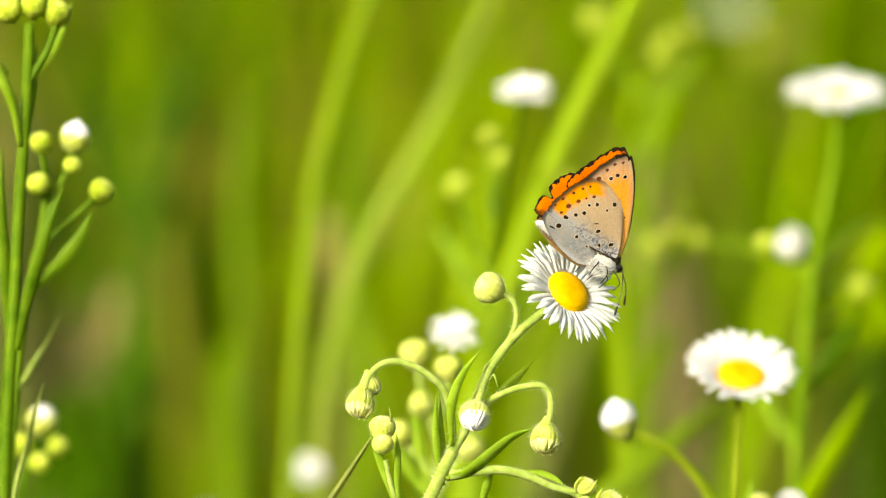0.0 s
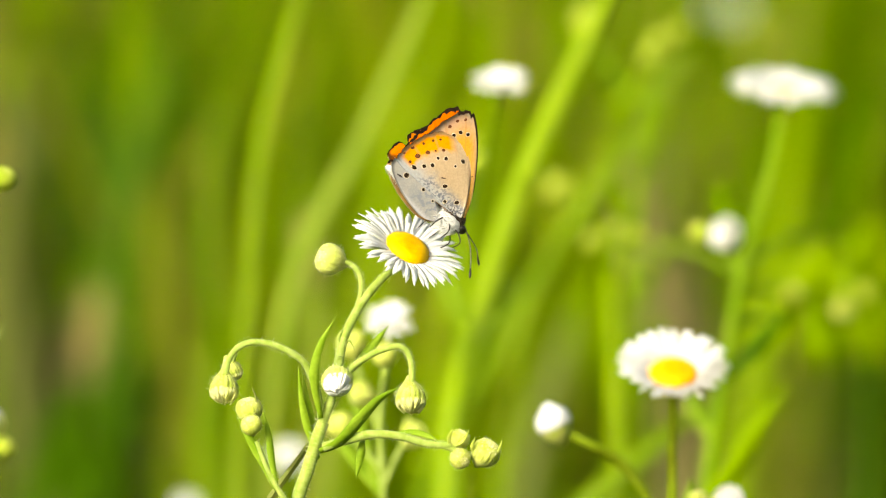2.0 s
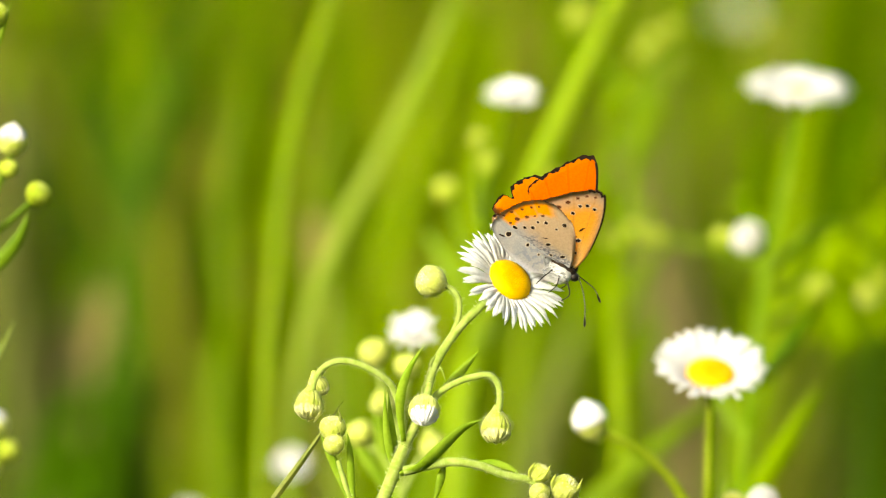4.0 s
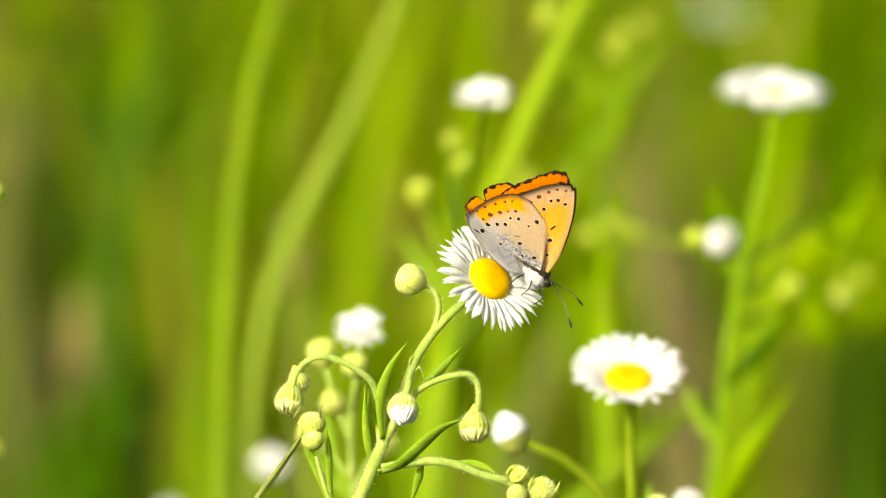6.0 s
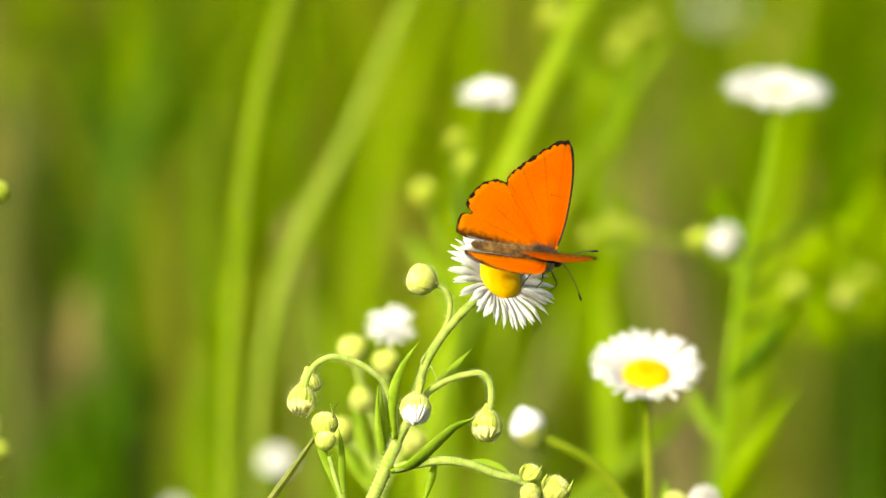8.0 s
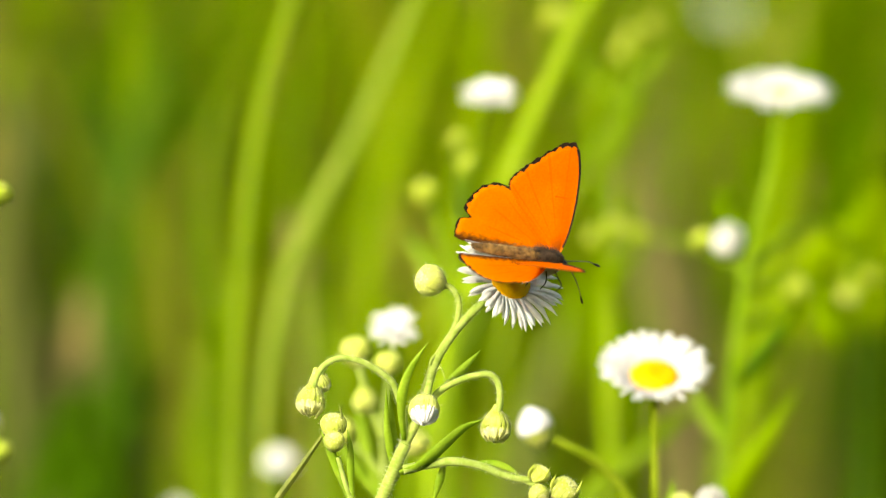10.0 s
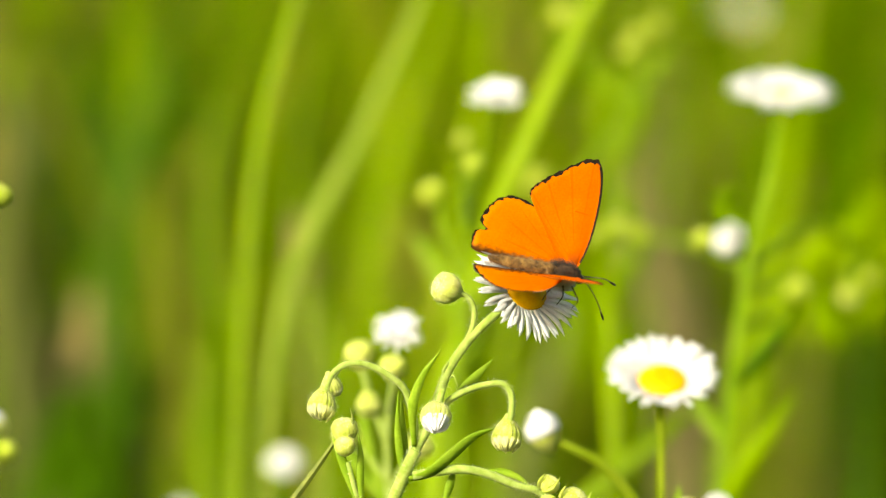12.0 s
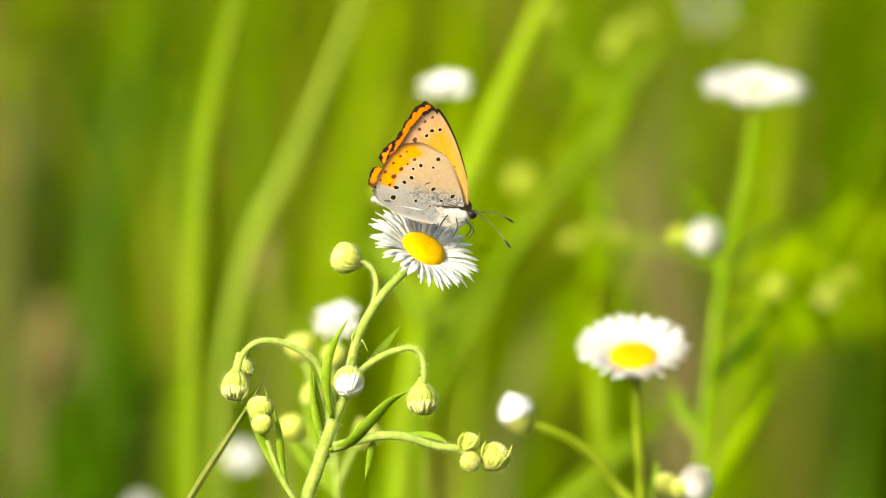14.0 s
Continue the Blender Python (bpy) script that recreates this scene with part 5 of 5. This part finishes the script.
    sway(SECOND, (1200, 701), [
        (0, 1200, 701, 0.0, 0), (0.5, 1148, 680, -2.9, 4), (1, 1054, 686, -5.2, 3), (1.5, 1213, 716, 0.8, -1), (2, 1082, 703, -2.9, 0), (2.5, 1158, 700, -1.3, 0), (5, 1108, 704, -2.4, 0),
        (5.5, 1050, 708, -3.8, 0), (6, 1004, 716, -4.7, 0), (6.5, 1014, 708, -4.6, 0), (7, 1058, 703, -3.1, 0), (7.5, 1042, 706, -3.9, 0), (8, 1036, 708, -4.1, 0), (10.5, 1062, 710, -3.2, 0),
        (11, 1074, 714, -2.6, -1), (11.5, 1080, 713, -2.6, -1), (12, 1063, 716, -2.6, -1), (12.5, 1052, 702, -3.4, 1), (13, 1049, 642, -7.5, 10), (13.5, 992, 682, -6.0, 2), (14, 1014, 680, -6.1, 3)])
    sway(TALL, (1440, 298), [
        (0, 1440, 298, 0.0, 0), (0.5, 1460, 286, 5.0, 3), (1, 1490, 289, 2.5, 3), (1.5, 1358, 299, 3.8, 0), (2, 1334, 286, 5.2, 2), (2.5, 1476, 292, 0.0, 2), (5, 1307, 290, 2.7, 0),
        (5.5, 1298, 291, 2.4, 0), (6, 1322, 293, 2.7, 0), (6.5, 1304, 294, 2.5, 0), (7, 1316, 291, 3.1, 0), (7.5, 1324, 292, 2.6, 0), (8, 1328, 293, 2.6, 0), (10.5, 1333, 294, 2.4, 0),
        (11, 1342, 294, 2.6, 0), (11.5, 1358, 294, 3.0, 0), (12, 1335, 294, 2.8, 0), (12.5, 1330, 288, 3.0, 1), (13, 1338, 260, 5.1, 8), (13.5, 1246, 284, 0.6, 1), (14, 1290, 288, 1.9, 1)])
    sway(TOP, (929, 155), rows_of(TIMES, [
        (929, 155, 0, 0), (1003, 160, 2, 1), (937, 152, 0, 1), (915, 162, 0, 0), (887, 140, 0, 2), (917, 162, 0, 0), (902, 161, 0, 0), (873, 162, -1, 0), (857, 163, -1, 0), (847, 163, -1, 0),
        (854, 161, -1, 0), (858, 161, -1, 0), (864, 162, -1, 0), (867, 162, -1, 0), (873, 162, -1, 0), (887, 163, -1, 0), (878, 163, -1, 0), (873, 157, -1, 0), (853, 130, -1, 4), (757, 132, -3, 2), (788, 148, -3, 1)]))
    sway(REAR, (803, 588), rows_of(TIMES, [
        (803, 588, 0, 0), (775, 565, -1, 2), (747, 565, -2, 2), (800, 592, 0, 0), (688, 567, -4, 2), (785, 590, 0, 0), (700, 583, -3, 0), (672, 584, -3, 0), (636, 582, -4, 0), (678, 577, -4, 0),
        (673, 582, -4, 0), (667, 582, -4, 0), (691, 577, -3, 0), (697, 582, -3, 0), (700, 586, -3, 0), (712, 583, -3, 0), (703, 586, -3, 0), (689, 575, -3, 0), (656, 530, -5, 6), (603, 582, -5, 1), (597, 568, -6, 1)]))
    sway(SLANT, (1140, 76), rows_of(TIMES, [
        (1190, 80), (1225, 75), (1200, 72), (1145, 80), (1172, 80), (1175, 80), (1140, 72), (1125, 72), (1110, 72), (1104, 70), (1108, 70), (1112, 70), (1118, 70),
        (1125, 72), (1132, 72), (1146, 70), (1136, 70), (1140, 60), (1118, 60), (1085, 68), (1108, 68)]))
    sway(FAR, (1325, 30), rows_of(TIMES, [
        (1290, 25), (1370, 30), (1360, 30), (1410, 20), (1285, 20), (1250, 25), (1325, 30), (1300, 28), (1275, 25), (1252, 20), (1256, 22), (1260, 25), (1270, 25),
        (1290, 28), (1305, 30), (1312, 28), (1308, 26), (1285, 25), (1250, 20), (1215, 20), (1240, 20)]))
    sway(LOW, (497, 820), rows_of(TIMES, [
        (545, 830), (545, 808), (535, 812), (545, 832), (510, 805), (530, 820), (497, 820), (488, 818), (478, 818), (470, 816), (478, 814), (485, 813), (488, 815),
        (494, 815), (497, 817), (504, 815), (502, 818), (488, 805), (465, 797), (460, 806), (428, 808)]))
    sway(EDGE, (40, 250), rows_of(TIMES, [
        (40, 250), (-120, 250), (-110, 250), (0, 258), (-120, 250), (78, 260), (-150, 250), (-150, 250), (-150, 250), (-160, 250), (-155, 250), (-150, 250), (-150, 250),
        (-145, 250), (-140, 250), (-140, 250), (-140, 250), (-160, 250), (-220, 250), (-200, 250), (-210, 250)]))
    sway(EDGE_CLUSTER, (133, 243), rows_of(TIMES, [
        (133, 243), (-37, 256), (-30, 240), (70, 246), (-40, 222), (70, 256), (-25, 245), (-40, 246), (-60, 246), (-75, 246), (-60, 246), (-55, 246), (-50, 246),
        (-45, 248), (-42, 248), (-50, 248), (-48, 252), (-60, 246), (-120, 230), (-110, 240), (-110, 240)]))
    sway(LOW_CLUSTER, (75, 745), rows_of(TIMES, [
        (75, 745), (35, 735), (15, 736), (30, 740), (-20, 748), (-15, 755), (-12, 750), (-25, 750), (-40, 750), (-50, 750), (-38, 748), (-32, 750), (-30, 752),
        (-20, 752), (-8, 748), (-20, 748), (-15, 752), (-40, 745), (-120, 730), (-90, 740), (-95, 740)]))
    sway(TIP, (610, 716), rows_of(TIMES, [
        (685, 730, -2, 0), (705, 800, 0, 0), (600, 700, -4, 0), (690, 722, -2, 0), (606, 700, 0, 0), (605, 698, 1, 0), (610, 716, 0, 0), (595, 714, 0, 0), (575, 712, 0, 0), (560, 710, 0, 0),
        (585, 712, 0, 0), (590, 712, 0, 0), (598, 714, 0, 0), (615, 718, 0, 0), (630, 720, 0, 0), (618, 716, 0, 0), (632, 724, 0, 0), (580, 706, 0, 0), (380, 688, -8, 0), (472, 664, -3, 0), (476, 658, -3, 0)]))
    steady = [(78, 676), (0, 700), (-20, 690), (48, 690), (-20, 690), (102, 686)] + [(-60, 690)] * 15
    sway(THIN, (78, 676), rows_of(TIMES, steady))
    sway(THIN_TWO, (107, 556), rows_of(TIMES, [(a + 29, b - 120) for a, b in steady]))
    drift = (105, 100, 60, 10, 0, 90, 0, -20, -40, -55, -35, -30, -25, -12, -5, 5, -5, -35, -65, -85, -105)
    for k, g in enumerate(LEFT_GRASS):
        share = (1.0, 1.0, 0.5, 0.9, 0.4, 0.4, 0.7, 0.7)[k]
        sway(g, (440, 250), [(t, 440 + v * share, 250, v * share * 0.018, 0) for t, v in zip(TIMES, drift)])
    drift = (50, 75, 65, 20, 10, 45, 0, -15, -28, -40, -32, -28, -24, -15, -8, 0, -10, -25, -40, -75, -90)
    for k, g in enumerate(MID_GRASS):
        share = (1.0, 0.35, 0.5, 0.6, 0.4, 0.3, 0.8, 0.6)[k]
        sway(g, (930, 290), [(t, 930 + v * share, 290, v * share * 0.018, 0) for t, v in zip(TIMES, drift)])

    for k, g in enumerate(THIN_GRASS):
        share = 0.3 + 0.5 * ((k * 37) % 11) / 11
        sway(g, (784, 290), [(t, 784 + v * share, 290, v * share * 0.018, 0) for t, v in zip(TIMES, drift)])

    for k, g in enumerate(SEEDS):
        sway(g, (784, 290), [(t, 784 + v * 0.9, 290, v * 0.016, 0) for t, v in zip(TIMES, drift)])

    # the butterfly: seconds, bearing of its wing roots, pitch and yaw, lean of the near and the far wings toward the viewer,
    # backward sweep of the near fore- and hindwing and of the far ones, a further lean of the near hindwing, and the twist of the near wings
    flight = [
        (0, 1090, 455, 29.7, 26.2, 17.9, -6.2, 29.4, -4.9, 18.6, -1.1, -0, 0), (0.1, 1049, 431, 30.5, 27.2, 15.4, -6.2, 30.9, -3.9, 20.2, -0.5, -0, 0),
        (0.2, 1057, 422, 31.4, 28.3, 44.9, -6.2, 8.5, -2.9, 5.9, 0, -0, -0), (0.3, 1039, 406, 32.2, 28.3, 6.4, -6.2, 23.1, -1.9, 12.5, 0.6, -0, -0),
        (0.4, 1001, 398, 33.1, 29.3, 3.9, -6.2, 29.7, -0.9, 19.2, 1.1, -0, -0), (0.5, 946, 384, 33.9, 30.4, 8.4, -6.3, 36.3, 0.2, 25.9, 1.7, -0, -0.1),
        (0.6, 974, 395, 32.6, 33, 13.4, -1.5, 33.7, -1.1, 26.3, 0.9, -0, -0), (0.7, 998, 407, 30.2, 36.7, 11.4, 3.3, 31.1, -2.3, 26.8, 0.1, -0.1, 0),
        (0.8, 991, 410, 28.9, 39.4, 23.4, 8, 28.5, -3.5, 27.2, -0.7, -0.1, 0), (0.9, 970, 405, 27.6, 43.1, 59.4, 13.8, 8, -4.7, 17.6, -1.5, -0.1, 0.1),
        (1, 934, 407, 30.3, 45.7, 25.4, 14.6, 29.9, -5.9, 27.6, -2.3, -0.1, 0.1), (1.1, 923, 408, 29.4, 43.6, 22.6, 17.7, 24, -7, 26, -2.6, -0.1, 0.1),
        (1.2, 939, 417, 24.6, 40.4, 25.8, 16.9, 23.5, -8.1, 22.8, -2.9, -0, 0.1), (1.3, 989, 443, 23.9, 38.2, 36.8, 15, 20, -9.2, 16.6, -3.2, -0, 0.1),
        (1.4, 1010, 441, 23, 35.1, 43.5, 14.2, 13.6, -10.4, 15.5, -3.4, 0, 0.1), (1.5, 986, 445, 23.2, 32.9, 46.3, 5.4, 18.2, -12.5, 14.4, -4.7, 0, 0),
        (1.6, 973, 428, 27.1, 30.3, 32.7, 8.9, 25.4, -10.1, 19.5, -3.7, 0, 0), (1.8, 897, 405, 33.9, 25.2, 6.6, 1, 28.8, -6.4, 28.8, -2.7, 0, 0),
        (2, 816, 386, 41.2, 20.6, 3, -4, 36.8, -3, 39.2, -2.1, 0, 0), (2.2, 904, 425, 36.6, 23, 10.6, 10.3, 31.3, -5.1, 31.3, -3.4, 0.1, -0),
        (2.4, 1059, 482, 31.9, 25.5, 26.3, 25.7, 26.7, -7.1, 24.5, -4.7, 0.3, -0.1), (2.5, 1068, 509, 30.1, 26.3, 44.6, 30.9, 21.4, -8.7, 21.1, -5.9, 0.3, -0.1),
        (2.6, 1009, 495, 30.1, 25.4, 51, 29.7, 18.6, -8.4, 21.1, -5.8, 0.3, -0.1), (5, 1018, 469, 35.5, 11.4, 33.8, -23, 21.9, 1.1, 17.8, -1.9, -0.1, -0),
        (5.5, 1005, 478, 40.6, 4.8, 25.8, -26, 21.2, -2.5, 22, -4.9, -0.1, -0), (6, 966, 481, 35.7, 7.4, 36.6, -24, 18.8, -5.6, 17.2, -6.4, 0, -0),
        (6.5, 937, 445, 33.2, 10.1, 29.3, -20, 22.6, -1.9, 18.2, -3.4, 0.1, -0), (6.8, 965, 455, 30.7, 12, 34.2, 5.5, 15.8, -5.6, 14.6, -2.9, 0.3, -0),
        (7, 977, 460, 27.1, 18.7, 48.1, 34.2, 11.1, -8, 11.3, -2.5, 0.4, -0), (7.2, 983, 465, 24.4, 24.4, 54.3, 3.6, 13, -7, 5.9, -5.6, 3, -1),
        (7.4, 982, 456, 18.2, 26, 81.4, -3, 8.9, -9.9, 0.6, -4.7, 16.7, 8), (7.5, 981, 454, 16.6, 29.4, 87.3, -3.6, 7.1, -7.2, -1.2, -4, 18, 7.5),
        (8, 981, 452, 11.1, 26.1, 88.9, 2, 4.5, -6.6, 1.5, -2, 20.4, 3.2), (10.5, 995, 459, 12.4, 14.7, 95.5, 4.1, 3.4, -0.8, 1.7, -0.1, 22.1, 7.4),
        (11, 1013, 468, 14.2, 12.3, 93.5, 1, 2.8, 2.9, 0.5, -0.3, 21.4, 7.8), (11.5, 999, 460, 14.2, 11.4, 95.2, -3.9, 0.6, 2.9, -0.2, 1.9, 19.3, 8.5),
        (12, 1018, 481, 13.3, 14.9, 93.9, -5, 1.1, 0.1, -2.5, 0.2, 19.4, 6.9), (12.3, 1002, 459, 9.3, 14.2, 98.2, -8.9, -1.5, 6.6, -1, -1.8, 19.9, 14.1),
        (12.5, 968, 432, 6.1, 15.8, 105.8, -9.7, -6.9, 13.6, 2.2, -0.5, 20.2, 18.9), (12.6, 954, 424, 10.5, 14.9, 115.5, -12.5, 13.6, 13, 11, 1, 18.4, 17.1),
        (12.7, 914, 388, 26.3, 13.4, 15.7, -5, 18.8, 8.3, 22.5, -9.7, 5.5, 5.4), (12.8, 860, 361, 28.9, 16.7, -6.4, -14, 32.8, 6.9, 34, 2, 3.7, 3.6),
        (13, 742, 340, 31.2, 18.4, -17.5, -35, 42.8, 1.9, 42, 0, 0, -0), (13.2, 762, 346, 30.8, 18, -4.6, -15, 42, 0.1, 41.5, 0, 0, -0),
        (13.5, 885, 405, 25.1, 13.9, 18.3, -10.5, 31.7, -1.2, 26.9, -1.5, 0.1, 0), (14, 825, 362, 11.5, 5.2, 19, -10.2, 29.2, -3.3, 30.3, -3.3, 0.1, -0)]
    body = []
    pairs = {name: [] for name in WINGS}
    roots = {"fore": Vector((0, 0.75, 0)) * 0.001, "hind": Vector((-0.4, 0.95, -0.35)) * 0.001}
    hinge = Matrix.Translation((0, 0, -0.0006))
    before, bends = 0.0, {}
    for t, a, b, pitch, yaw, near, far, near_fore, near_hind, far_fore, far_hind, sag, twist in flight:
        roll = max(0.0, (far + near) / 2)
        body.append((t, Matrix.Translation(spot(a, b, 1.050 - 0.007 * min(1.0, max(0.0, (near - 40) / 50)))) @ pose(0, 0, 0, 0, 0, yaw) @ pose(0, 0, 0, 0, pitch, 0) @ pose(0, 0, 0, roll, 0, 0)))
        for side, word, lean, fore, hind, turn in ((-1, "right", near - roll, near_fore, near_hind, twist), (1, "left", far - roll, far_fore, far_hind, 0)):
            for kind, sweep in (("fore", fore), ("hind", hind)):
                at = roots[kind].copy()
                at.y *= side
                angle = lean
                if side < 0:
                    # the opened near wings hang from the flank, below the furry back
                    at.z -= 0.0004 * min(1.0, max(0.0, (near - 40) / 50))
                if kind == "hind":
                    at.x -= 0.0013 * min(1.0, max(0.0, (near - far - 40) / 50))
                    angle += sag if side < 0 else 0
                    # the inner fold tucks under the wing when it opens
                    bend = side * 155 * min(1.0, max(0.0, (abs(angle) - 22) / 18))
                    if pairs[word + "_fold"]:
                        pairs[word + "_fold"].append(((before + t) / 2, hinge @ pose(0, 0, 0, (bend + bends[word]) / 2, 0, 0) @ hinge.inverted()))
                    pairs[word + "_fold"].append((t, hinge @ pose(0, 0, 0, bend, 0, 0) @ hinge.inverted()))
                    bends[word] = bend
                pairs[f"{word}_{kind}"].append((t, Matrix.Translation(at) @ pose(0, 0, 0, angle, 0, 0) @ pose(0, 0, 0, 0, -sweep, turn)))
        before = t
    walk(BUTTERFLY, body)
    # shut wings press the abdomen aside
    walk(ABDOMEN, [(row[0], Matrix.Translation((0, 0.0008 * (1 - min(1.0, max(0.0, (row[5] - 55) / 30))) + 0.00005 * max(0.0, -row[5]), 0))) for row in flight])
    for name, rows in pairs.items():
        walk(WINGS[name], rows)
    # the antennae dip and lift
    for base, feeler in ANTENNAE.items():
        at = Matrix.Translation(base)
        far_side = base.y > 0
        walk(feeler, [(t, at @ pose(0, 0, 0, 0, dip, 0) @ at.inverted()) for t, dip in (
            (0, 40), (0.5, 42), (1, 20), (1.5, -8), (2, 15), (2.5, 35), (5, 0), (5.5, 42), (6, -4), (6.5, 42), (7, 12), (7.5, -22 if far_side else 35), (8, -20 if far_side else 8),
            (10.5, 12 if far_side else 18), (12, 12), (12.5, 28 if far_side else 12), (13, 0), (14, 0))])


motions()
